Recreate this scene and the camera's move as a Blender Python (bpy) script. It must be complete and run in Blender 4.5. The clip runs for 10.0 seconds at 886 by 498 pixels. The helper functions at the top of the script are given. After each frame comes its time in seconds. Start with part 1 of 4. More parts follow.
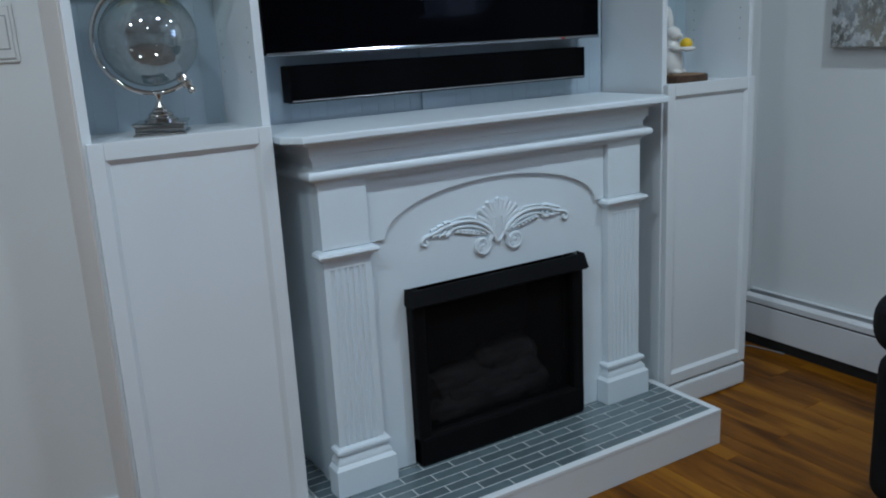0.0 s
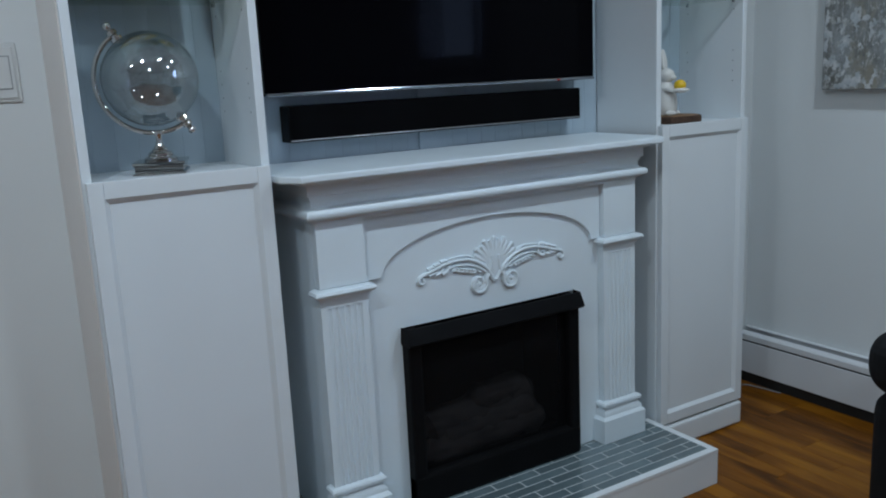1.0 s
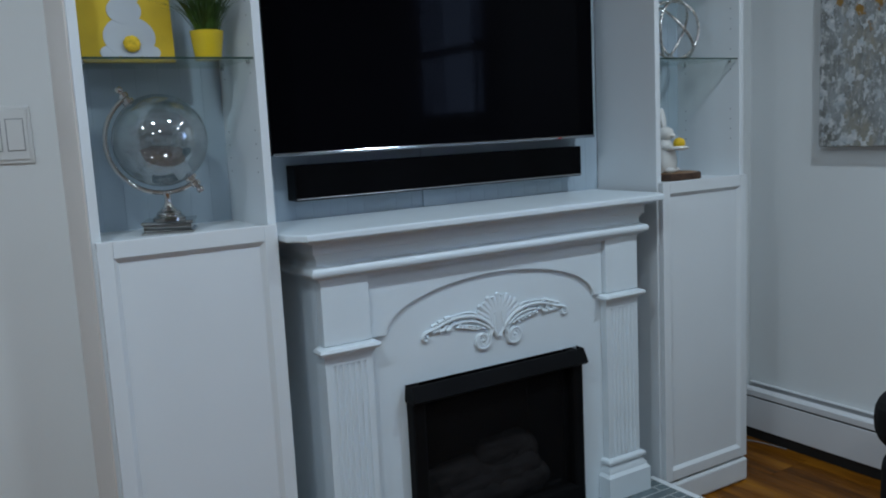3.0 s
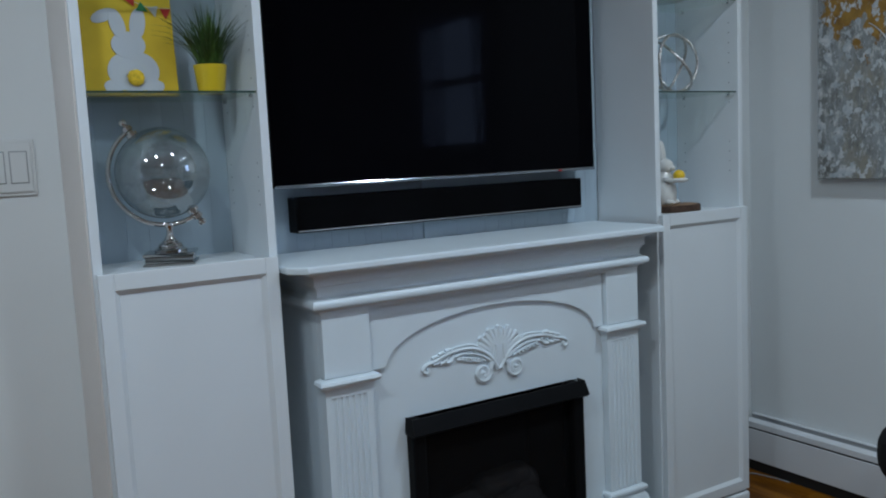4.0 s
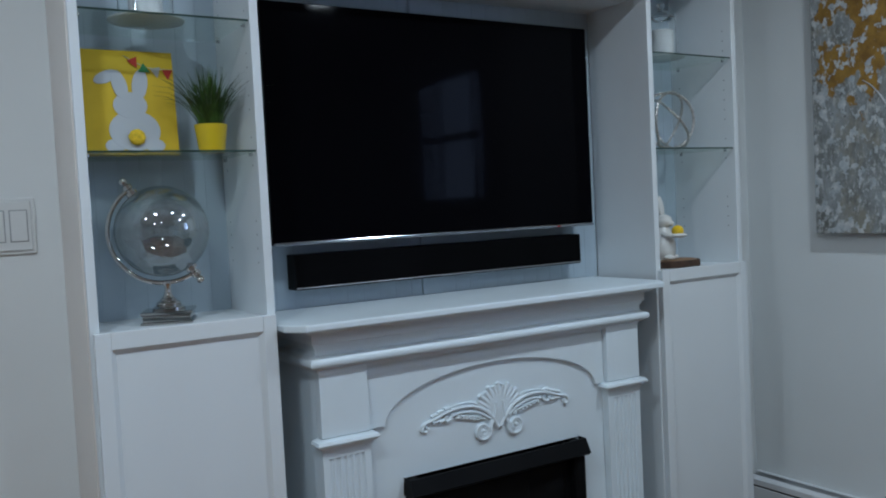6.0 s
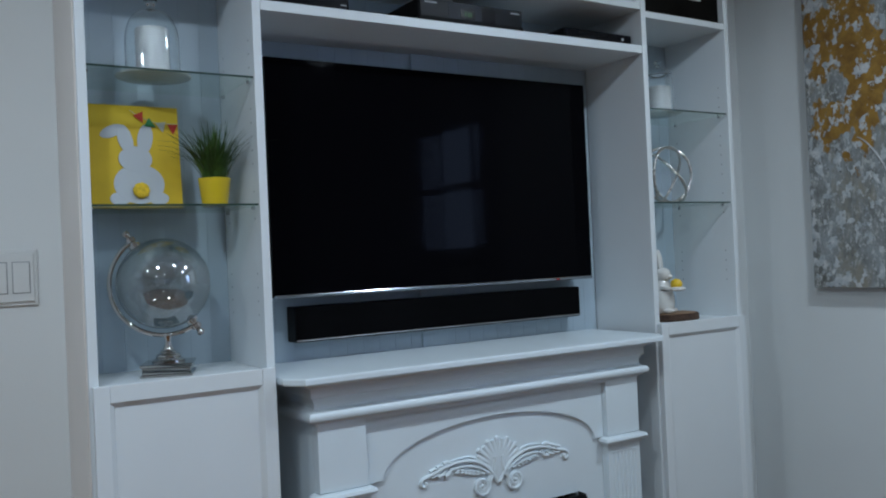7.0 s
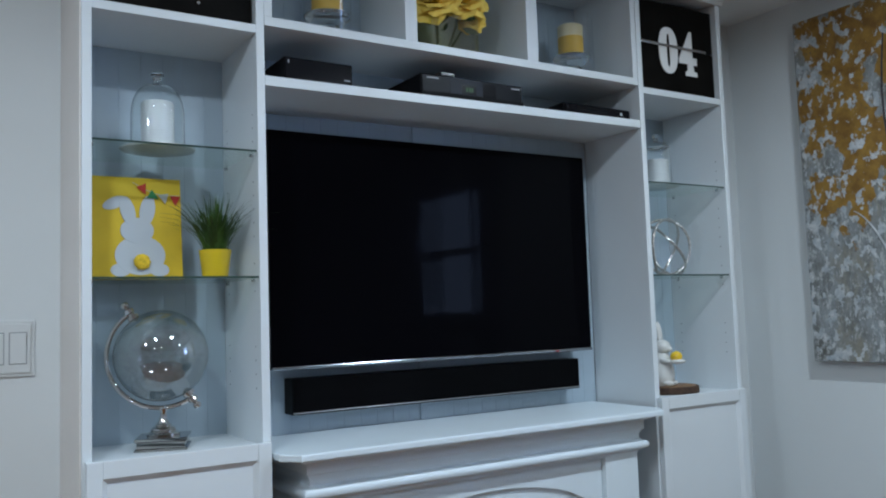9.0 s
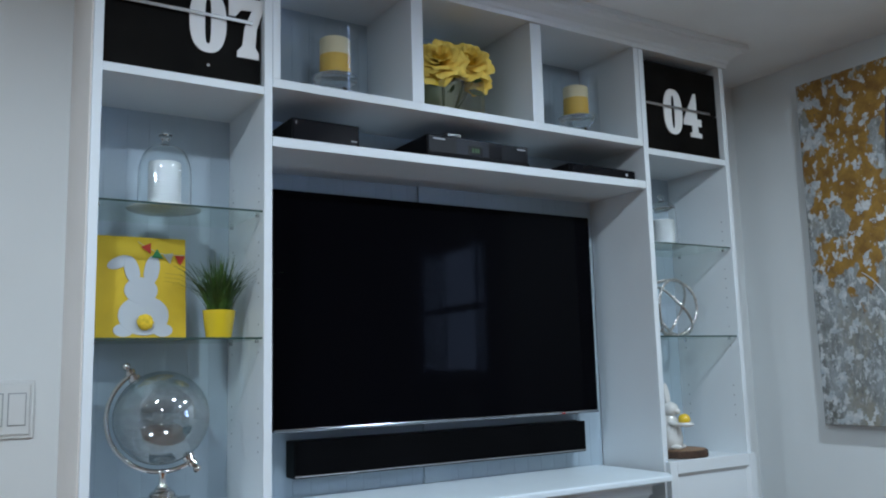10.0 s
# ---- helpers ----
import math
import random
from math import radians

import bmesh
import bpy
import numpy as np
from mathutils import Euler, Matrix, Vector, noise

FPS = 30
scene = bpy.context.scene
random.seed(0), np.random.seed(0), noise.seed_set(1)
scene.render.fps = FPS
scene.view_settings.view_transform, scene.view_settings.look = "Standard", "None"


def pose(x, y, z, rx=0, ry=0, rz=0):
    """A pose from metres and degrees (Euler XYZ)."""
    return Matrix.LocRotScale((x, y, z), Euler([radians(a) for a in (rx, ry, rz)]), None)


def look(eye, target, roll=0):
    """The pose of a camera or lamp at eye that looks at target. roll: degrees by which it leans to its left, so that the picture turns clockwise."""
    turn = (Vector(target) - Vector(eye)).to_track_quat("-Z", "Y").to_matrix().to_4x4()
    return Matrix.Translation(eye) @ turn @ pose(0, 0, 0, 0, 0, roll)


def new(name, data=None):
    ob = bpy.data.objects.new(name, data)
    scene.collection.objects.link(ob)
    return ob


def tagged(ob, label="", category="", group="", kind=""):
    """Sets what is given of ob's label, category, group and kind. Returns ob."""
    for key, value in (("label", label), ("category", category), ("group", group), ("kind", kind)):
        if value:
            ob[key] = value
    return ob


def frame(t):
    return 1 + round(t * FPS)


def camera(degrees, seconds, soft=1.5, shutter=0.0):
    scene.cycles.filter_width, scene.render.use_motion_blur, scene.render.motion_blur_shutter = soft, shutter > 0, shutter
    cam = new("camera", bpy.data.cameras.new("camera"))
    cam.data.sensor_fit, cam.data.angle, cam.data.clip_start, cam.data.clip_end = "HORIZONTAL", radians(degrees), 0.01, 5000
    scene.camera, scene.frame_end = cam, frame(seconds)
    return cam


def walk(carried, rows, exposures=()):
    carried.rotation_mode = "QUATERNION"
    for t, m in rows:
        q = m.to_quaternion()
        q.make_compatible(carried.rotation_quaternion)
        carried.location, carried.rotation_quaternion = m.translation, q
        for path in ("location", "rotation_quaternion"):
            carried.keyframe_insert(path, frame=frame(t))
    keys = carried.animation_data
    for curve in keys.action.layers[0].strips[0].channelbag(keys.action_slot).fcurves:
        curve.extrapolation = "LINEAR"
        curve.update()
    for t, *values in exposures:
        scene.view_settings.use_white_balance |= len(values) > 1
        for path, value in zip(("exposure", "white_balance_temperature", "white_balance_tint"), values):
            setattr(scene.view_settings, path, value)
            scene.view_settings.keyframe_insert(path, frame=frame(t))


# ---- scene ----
PATH = [
    (0.0, -0.259, -1.820, 1.228, -30.98, -14.20, -3.03),
    (0.5, -0.262, -1.822, 1.233, -31.23, -12.94, -2.88),
    (1.0, -0.265, -1.825, 1.237, -31.41, -11.76, -2.75),
    (1.5, -0.267, -1.828, 1.241, -31.53, -10.94, -2.69),
    (2.0, -0.270, -1.830, 1.245, -31.57, -10.32, -2.75),
    (2.5, -0.275, -1.834, 1.248, -31.52, -9.32, -2.86),
    (4.0, -0.281, -1.838, 1.261, -31.57, -6.21, -2.77),
    (4.5, -0.281, -1.839, 1.262, -31.65, -5.56, -2.84),
    (5.0, -0.276, -1.839, 1.264, -31.60, -4.95, -2.89),
    (5.5, -0.271, -1.837, 1.267, -31.58, -4.09, -2.95),
    (7.0, -0.281, -1.848, 1.290, -31.87, 0.53, -2.53),
    (7.5, -0.282, -1.851, 1.296, -31.96, 1.60, -2.38),
    (8.0, -0.283, -1.854, 1.303, -32.07, 2.52, -2.24),
    (8.5, -0.283, -1.854, 1.313, -32.14, 3.38, -2.10),
    (9.0, -0.285, -1.848, 1.327, -32.17, 4.51, -1.94),
    (9.5, -0.285, -1.842, 1.339, -32.10, 6.38, -1.75),
    (10.0, -0.284, -1.836, 1.350, -32.06, 8.09, -1.56),
]


def gaze(row):
    t, x, y, z, yaw, pitch, roll = row
    a, b = radians(yaw), radians(pitch)
    ahead = Vector((-math.sin(a) * math.cos(b), math.cos(a) * math.cos(b), math.sin(b)))
    return t, look((x, y, z), Vector((x, y, z)) + ahead, roll)


cam = camera(55.71, 10.0, soft=2.0)
walk(cam, [gaze(r) for r in PATH], [(0.0, -0.24), (4.5, -0.31), (7.5, -0.14), (9.0, 0.12), (10.0, 0.27)])

# ---- light ----
world = bpy.data.worlds.new("dusk")
scene.world = world
world.use_nodes = True
wn = world.node_tree
sky = wn.nodes.new("ShaderNodeTexSky")
sky.sky_type, sky.sun_disc = "NISHITA", False
sky.sun_elevation, sky.sun_rotation = radians(14), radians(200)
wn.links.new(sky.outputs[0], wn.nodes["Background"].inputs[0])
wn.nodes["Background"].inputs[1].default_value = 0.12

CEIL = 2.42
# Lamps 1, 3, 5 follow shadows and glints; 0, 4, 6 are added fill.
LAMPS = [(-1.45, -1.06), (-0.45, -1.06), (0.61, -1.06), (1.62, -1.06), (-1.45, -2.8), (-0.45, -2.8), (1.62, -2.0)]
# Lamp 2 is assumed from the spacing of its row.
WATTS = [11.5, 14.0, 6.8, 13.6, 9.0, 9.5, 7.0]
for (lx, ly), w in zip(LAMPS, WATTS):
    lamp = bpy.data.lights.new("downlight_lamp", "AREA")
    lamp.shape, lamp.size, lamp.energy, lamp.color, lamp.spread = "DISK", 0.13, w, (0.782, 0.94, 1.085), radians(177)
    new("downlight_lamp", lamp).matrix_world = pose(lx, ly, CEIL - 0.012)

# ---- materials ----


def mat(name, color, rough=0.5, metal=0.0, var=0.06, scale=8.0, bump=0.0, bump_scale=60.0, spec=0.5, coat=0.0, stretch=(1, 1, 1), island=0.0):
    """Painted or plain surface: colour with broad and fine variation, uneven gloss and fine relief."""
    m = bpy.data.materials.new(name)
    m.use_nodes = True
    nt = m.node_tree
    b = nt.nodes["Principled BSDF"]
    tc = nt.nodes.new("ShaderNodeTexCoord")
    mp = nt.nodes.new("ShaderNodeMapping")
    mp.inputs["Scale"].default_value = stretch
    nt.links.new(tc.outputs["Object"], mp.inputs[0])
    n1 = nt.nodes.new("ShaderNodeTexNoise")
    n1.inputs["Scale"].default_value, n1.inputs["Detail"].default_value = scale, 6
    n2 = nt.nodes.new("ShaderNodeTexNoise")
    n2.inputs["Scale"].default_value, n2.inputs["Detail"].default_value = bump_scale, 4
    nt.links.new(mp.outputs[0], n1.inputs["Vector"])
    nt.links.new(mp.outputs[0], n2.inputs["Vector"])
    ramp = nt.nodes.new("ShaderNodeMapRange")
    ramp.inputs["From Min"].default_value, ramp.inputs["From Max"].default_value = 0.3, 0.7
    ramp.inputs["To Min"].default_value, ramp.inputs["To Max"].default_value = 1 - var, 1 + var
    nt.links.new(n1.outputs[0], ramp.inputs[0])
    mix = nt.nodes.new("ShaderNodeVectorMath")
    mix.operation = "SCALE"
    mix.inputs[0].default_value = color[:3]
    nt.links.new(ramp.outputs[0], mix.inputs["Scale"])
    nt.links.new(mix.outputs[0], b.inputs["Base Color"])
    rr = nt.nodes.new("ShaderNodeMapRange")
    rr.inputs["To Min"].default_value, rr.inputs["To Max"].default_value = max(0, rough - 0.06), min(1, rough + 0.06)
    nt.links.new(n2.outputs[0], rr.inputs[0])
    nt.links.new(rr.outputs[0], b.inputs["Roughness"])
    b.inputs["Metallic"].default_value = metal
    b.inputs["Specular IOR Level"].default_value = spec
    b.inputs["Coat Weight"].default_value = coat
    if bump:
        bp = nt.nodes.new("ShaderNodeBump")
        bp.inputs["Strength"].default_value, bp.inputs["Distance"].default_value = bump, 0.002
        nt.links.new(n2.outputs[0], bp.inputs["Height"])
        nt.links.new(bp.outputs[0], b.inputs["Normal"])
    return m


WALL = mat("wall_paint", (0.71, 0.74, 0.745), 0.6, var=0.02, scale=3, bump=0.12, bump_scale=220)
CEILING = mat("ceiling_paint", (0.81, 0.835, 0.845), 0.8, var=0.02, bump=0.1, bump_scale=200)
WHITE = mat("cabinet_lacquer", (0.695, 0.738, 0.762), 0.38, var=0.015, scale=5, bump=0.04, bump_scale=90)
MANTEL = mat("mantel_paint", (0.695, 0.775, 0.82), 0.36, var=0.02, scale=6, bump=0.08, bump_scale=120)
BEAD = mat("blue_beadboard", (0.41, 0.495, 0.565), 0.5, var=0.05, scale=5, bump=0.05, bump_scale=90)
BLACK = mat("black_metal", (0.0048, 0.005, 0.0056), 0.5, var=0.2, spec=0.08)

# ---- building helpers ----


def part(name, bm, material, parent=None, label="", smooth=False):
    me = bpy.data.meshes.new(name)
    bm.to_mesh(me)
    bm.free()
    for m in (material if isinstance(material, (list, tuple)) else [material]):
        me.materials.append(m)
    if smooth:
        me.shade_smooth()
        me.set_sharp_from_angle(angle=radians(38))
    ob = new(name, me)
    if parent:
        ob.parent = parent
    if label:
        ob["label"] = label
    return ob


def thing(name, label, category, at=(0, 0, 0), group="", kind=""):
    ob = new(name)
    ob.matrix_basis = pose(*at)
    return tagged(ob, label, category, group, kind)


def box(x0, x1, y0, y1, z0, z1, bevel=0.0, bm=None, seg=2):
    own = bm is None
    bm = bm or bmesh.new()
    vs = bmesh.ops.create_cube(bm, size=1)["verts"]
    for v in vs:
        v.co = Vector(((x0 + x1) / 2 + v.co.x * (x1 - x0), (y0 + y1) / 2 + v.co.y * (y1 - y0), (z0 + z1) / 2 + v.co.z * (z1 - z0)))
    if bevel:
        es = {e for v in vs for e in v.link_edges}
        bmesh.ops.bevel(bm, geom=list(es), offset=bevel, segments=seg, profile=0.5, affect="EDGES")
    return bm


def prism(outline, y0, y1, bevel=0.0):
    """A flat plate with an outline in x and z, between two depths."""
    bm = bmesh.new()
    f = bm.faces.new([bm.verts.new((x, y0, z)) for x, z in outline])
    bmesh.ops.recalc_face_normals(bm, faces=[f])
    ret = bmesh.ops.extrude_face_region(bm, geom=[f])
    for v in ret["geom"]:
        if isinstance(v, bmesh.types.BMVert):
            v.co.y = y1
    bmesh.ops.recalc_face_normals(bm, faces=bm.faces[:])
    if bevel:
        es = [e for e in bm.edges if abs(e.verts[0].co.y - min(y0, y1)) < 1e-6 and abs(e.verts[1].co.y - min(y0, y1)) < 1e-6]
        bmesh.ops.bevel(bm, geom=es, offset=bevel, segments=2, profile=0.5, affect="EDGES")
    return bm


def lathe(profile, seg=32, bm=None, at=(0, 0, 0)):
    """Spin (radius, height) pairs round z."""
    bm = bm or bmesh.new()
    rings = []
    for r, z in profile:
        if r < 1e-5:
            rings.append([bm.verts.new((at[0], at[1], at[2] + z))])
        else:
            rings.append([bm.verts.new((at[0] + r * math.cos(a), at[1] + r * math.sin(a), at[2] + z)) for a in (2 * math.pi * k / seg for k in range(seg))])
    for a, b in zip(rings, rings[1:]):
        for k in range(seg):
            q = [a[k % len(a)], a[(k + 1) % len(a)], b[(k + 1) % len(b)], b[k % len(b)]]
            q = list(dict.fromkeys(q))
            if len(q) > 2:
                bm.faces.new(q)
    bmesh.ops.recalc_face_normals(bm, faces=bm.faces[:])
    return bm


def tube(points, radius, seg=8, bm=None, closed=False, radii=None):
    """A round bar along points."""
    bm = bm or bmesh.new()
    pts = [Vector(p) for p in points]
    n = len(pts)
    rings, side = [], None
    for i, p in enumerate(pts):
        d = (pts[(i + 1) % n] - pts[i - 1]) if closed else (pts[min(i + 1, n - 1)] - pts[max(i - 1, 0)])
        d.normalize()
        if side is None:
            side = d.orthogonal().normalized()
        side = (side - d * side.dot(d)).normalized()
        up = d.cross(side)
        r = radii[i] if radii else radius
        rings.append([bm.verts.new(p + (side * math.cos(a) + up * math.sin(a)) * r) for a in (2 * math.pi * k / seg for k in range(seg))])
    for i in range(n if closed else n - 1):
        a, b = rings[i], rings[(i + 1) % n]
        for k in range(seg):
            bm.faces.new([a[k], a[(k + 1) % seg], b[(k + 1) % seg], b[k]])
    if not closed:
        bm.faces.new(rings[0][::-1])
        bm.faces.new(rings[-1])
    bmesh.ops.recalc_face_normals(bm, faces=bm.faces[:])
    return bm


def sweep(profile, path, bm=None):
    """A moulding: profile of (out, z) pairs along a plan path of (x, y, outward x, outward y)."""
    bm = bm or bmesh.new()
    rows = [[bm.verts.new((x + nx * o, y + ny * o, z)) for o, z in profile] for x, y, nx, ny in path]
    for a, b in zip(rows, rows[1:]):
        for k in range(len(profile) - 1):
            bm.faces.new([a[k], b[k], b[k + 1], a[k + 1]])
    for r in (rows[0], rows[-1]):
        bm.faces.new(r)
    bmesh.ops.recalc_face_normals(bm, faces=bm.faces[:])
    return bm


# ---- room ----
XW, XL, YB, YF = 2.405, -3.3, 0.272, -5.4
floor = part("floor", box(XL - 0.1, XW + 0.1, YF - 0.1, YB + 0.1, -0.12, -0.018), mat("subfloor", (0.05, 0.025, 0.01), 0.8))
tagged(floor, "orange-brown oak strip floor with dark grain", "floor", kind="structure")
tagged(part("ceiling", box(XL - 0.1, XW + 0.1, YF - 0.1, YB + 0.1, CEIL, CEIL + 0.1), CEILING), "flat white painted ceiling", "ceiling", kind="structure")
tagged(part("wall_north", box(XL - 0.1, XW + 0.1, YB, YB + 0.1, -0.018, CEIL), WALL), "unseen plain wall closing the far end of the room behind the built-in unit", "wall", kind="structure")
# West and south walls are unseen; their distance is set to dim bounced light.
tagged(part("wall_west", box(XL - 0.1, XL, YF, YB, -0.018, CEIL), WALL), "unseen plain wall closing one side of the room", "wall", kind="structure")
tagged(part("wall_south", box(XL - 0.1, XW + 0.1, YF - 0.1, YF, -0.018, CEIL), WALL), "unseen plain wall closing the far end of the room", "wall", kind="structure")

skirt = part("baseboard", box(XL, -0.001, YB - 0.014, YB - 0.0005, 0.0005, 0.145, 0.004), WHITE)
tagged(skirt, "white painted baseboard along the wall", "baseboard", kind="structure")

# ---- shelf towers ----
PW = 0.020          # panel thickness
X0, X1, X2, X3 = 0.0, 0.40, 1.622, 2.022
TOPZ = 2.37
BACK = 0.262        # face of the beadboard
ZDOOR, ZG1, ZG2, ZCUB = 1.055, 1.431, 1.724, 2.022


def tower(x0, label):
    t = thing("shelf_tower", label, "shelf unit", (x0, 0, 0), "shelf towers")
    w = 0.40
    part("side_panel", box(0, PW, 0, BACK, 0.06, TOPZ, 0.001), WHITE, t)
    part("side_panel", box(w - PW, w, 0, BACK, 0.06, TOPZ, 0.001), WHITE, t)
    for z in (ZDOOR - 0.006, ZCUB):
        part("shelf", box(PW, w - PW, 0.001, BACK, z - PW, z, 0.001), WHITE, t)
    part("top", box(PW, w - PW, 0.001, BACK, TOPZ - PW, TOPZ, 0.001), WHITE, t)
    part("plinth", box(0.0, w, -0.022, BACK, 0.0, 0.083, 0.012, None, 4), WHITE, t)
    return t


first = tower(X0, "tall white shelf tower with panelled door and glass shelves")
part("end_panel", box(-0.004, -0.0002, 0.004, YB - 0.0005, 0.0845, TOPZ - 0.026, 0.001), mat("warm_white_paint", (0.76, 0.72, 0.68), 0.5, var=0.03, scale=4, bump=0.1, bump_scale=180), first, "cream painted outer side")
tower(X2, "tall white shelf tower with panelled door beside the side wall")

# ---- centre bridge between the towers ----
ZBR, ZCU = 1.913, 2.046
DIV = [(0.786, 0.822), (1.187, 1.227)]
bridge = thing("bridge_unit", "white bridge unit with three open cubes above the television", "shelf unit", (0, 0, 0))


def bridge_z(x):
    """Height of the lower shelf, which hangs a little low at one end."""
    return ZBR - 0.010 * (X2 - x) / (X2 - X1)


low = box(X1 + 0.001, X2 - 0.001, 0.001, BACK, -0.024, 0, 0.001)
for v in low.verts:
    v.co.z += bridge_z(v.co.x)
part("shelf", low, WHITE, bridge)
part("shelf", box(X1 + 0.001, X2 - 0.001, 0.001, BACK, ZCU - 0.022, ZCU, 0.001), WHITE, bridge)
part("top", box(X1 + 0.022, X2 - 0.022, 0.001, BACK, TOPZ - 0.02, TOPZ, 0.001), WHITE, bridge)
for a, b in [(X1 + 0.001, X1 + 0.021), (X2 - 0.021, X2 - 0.001), *DIV]:
    part("divider", box(a, b, 0.0015, BACK, ZCU, TOPZ - (0.02 if (a, b) in DIV else 0), 0.001), WHITE, bridge)


x = X1 + 0.001
while x < X2 - 0.003:
    xe = min(x + 0.0508, X2 - 0.001)
    part("back_board", box(x + 0.00005, xe - 0.00005, BACK, BACK + 0.008, 0.9, TOPZ, 0.0006, None, 1), BEAD, bridge, "pale blue beadboard board")
    x = xe
part("cover_strip", box(0.945, 1.03, BACK - 0.007, BACK, 1.0, 1.9, 0.001), BEAD, bridge, "flat cable cover strip painted blue")

# ---- crown moulding ----
CR = [(0, 2.345), (0.008, 2.345), (0.010, 2.357), (0.014, 2.362), (0.016, 2.372), (0.030, 2.384), (0.044, 2.392), (0.050, 2.400), (0.062, 2.402), (0.064, 2.4195), (0, 2.4195)]
crown = part("crown_moulding", sweep(CR, [(X0, BACK, -1, 0), (X0, 0, -1, -1), (X3, 0, 1, -1), (X3, BACK, 1, 0)]), WHITE)
tagged(crown, "white stepped crown moulding under the ceiling", "moulding", kind="structure")

# ---- fireplace ----
XF, HZ = 0.998, 0.112
fire = thing("fireplace_mantel", "white painted fireplace surround with fluted pilasters and carved ornament", "fireplace", (XF, 0, 0))
part("body", box(-0.511, 0.511, 0.004, 0.255, 0.62, 0.95), MANTEL, fire)
for s in (-1, 1):
    part("side_panel", box(min(s * 0.511, s * 0.29), max(s * 0.511, s * 0.29), 0.004, 0.255, HZ + 0.001, 0.62), MANTEL, fire)


def plate(outline, z0, z1, bevel=0.0):
    """A slab with an outline in plan."""
    bm = bmesh.new()
    f = bm.faces.new([bm.verts.new((x, y, z0)) for x, y in outline])
    ret = bmesh.ops.extrude_face_region(bm, geom=[f])
    for v in ret["geom"]:
        if isinstance(v, bmesh.types.BMVert):
            v.co.z = z1
    bmesh.ops.recalc_face_normals(bm, faces=bm.faces[:])
    if bevel:
        bmesh.ops.bevel(bm, geom=[e for e in bm.edges if abs(e.verts[0].co.z - e.verts[1].co.z) < 1e-6], offset=bevel, segments=3, profile=0.5, affect="EDGES")
    return bm


MW, MF = 0.597, -0.090
part("mantel_shelf", plate([(-MW, 0.258), (-MW, MF + 0.045), (-MW + 0.035, MF), (MW - 0.035, MF), (MW, MF + 0.045), (MW, 0.258)], 1.013, 1.0305, 0.004), MANTEL, fire)
part("cornice", sweep([(0, 0.906), (0.014, 0.906), (0.017, 0.914), (0.024, 0.916), (0.030, 0.921), (0.036, 0.923), (0.039, 0.928), (0.039, 0.935), (0.035, 0.941), (0.024, 0.944), (0.019, 0.950), (0.019, 0.963),
                       (0.024, 0.970), (0.025, 0.974), (0.030, 0.976), (0.030, 0.997), (0.033, 1.001), (0.040, 1.003), (0.047, 1.006), (0.050, 1.0135), (0, 1.0135)],
                      [(-0.500, 0.255, -1, 0), (-0.500, -0.010, -1, -1), (0.500, -0.010, 1, -1), (0.500, 0.255, 1, 0)]), MANTEL, fire, smooth=True)


def arch_plate():
    """The raised field above the arch, with its lower edge cut to a flat arch with small ears."""
    lo = [(0.385, 0.746), (0.352, 0.746)]
    for k in range(1, 24):
        a = k / 24
        lo.append((0.008 + 0.342 * math.cos(math.pi * a), 0.747 + 0.114 * math.sin(math.pi * a)))
    lo += [(-0.336, 0.746), (-0.385, 0.746)]
    return prism([(-0.385, 0.918), *lo[::-1], (0.385, 0.918)], -0.010, 0.004, 0.003)


part("arch_panel", arch_plate(), MANTEL, fire)


def pilaster(s):
    a, b = sorted((s * 0.386, s * 0.5115))
    w = b - a
    bm = bmesh.new()
    # fluted shaft: a row of shallow grooves across the front
    n, lip = 6, 0.014
    pitch = (w - 2 * lip) / n
    prof = [(a, 0.003), (a, -0.024), (a + lip, -0.024)]
    for k in range(n):
        x = a + lip + pitch * (k + 0.5)
        prof += [(x + pitch * 0.36 * u, -0.024 + 0.005 * math.sqrt(max(0, 1 - u * u))) for u in (-1, -0.7, 0, 0.7, 1)]
    prof += [(b - lip, -0.024), (b, -0.024), (b, 0.003)]
    sh = plate(prof, 0.235, 0.70)
    part("shaft", sh, MANTEL, fire)
    part("shaft_head", box(a, b, -0.024, 0.003, 0.7, 0.735), MANTEL, fire)
    part("upper_block", box(a, b, -0.026, 0.003, 0.75, 0.918, 0.0015), MANTEL, fire)
    for nm, prf in (("capital", [(0, 0.720), (0.004, 0.720), (0.006, 0.727), (0.015, 0.731), (0.018, 0.737), (0.015, 0.744), (0.005, 0.747), (0, 0.749)]),
                    ("base_block", [(0, HZ + 0.001), (0.022, HZ + 0.001), (0.022, 0.186), (0.014, 0.196), (0.014, 0.203), (0.006, 0.214), (0.006, 0.220), (0.012, 0.224), (0.013, 0.232), (0.010, 0.237), (0, 0.240)])):
        part(nm, sweep(prf, [(a, 0.003, -1, 0), (a, -0.025, -1, -1), (b, -0.025, 1, -1), (b, 0.003, 1, 0)]), MANTEL, fire, smooth=True)


pilaster(-1)
pilaster(1)
part("lower_panel", prism([(-0.388, HZ + 0.001), (-0.285, HZ + 0.001), (-0.285, 0.604), (0.285, 0.604), (0.285, HZ + 0.001), (0.388, HZ + 0.001), (0.388, 0.918), (-0.388, 0.918)], 0.0, 0.0045), MANTEL, fire)

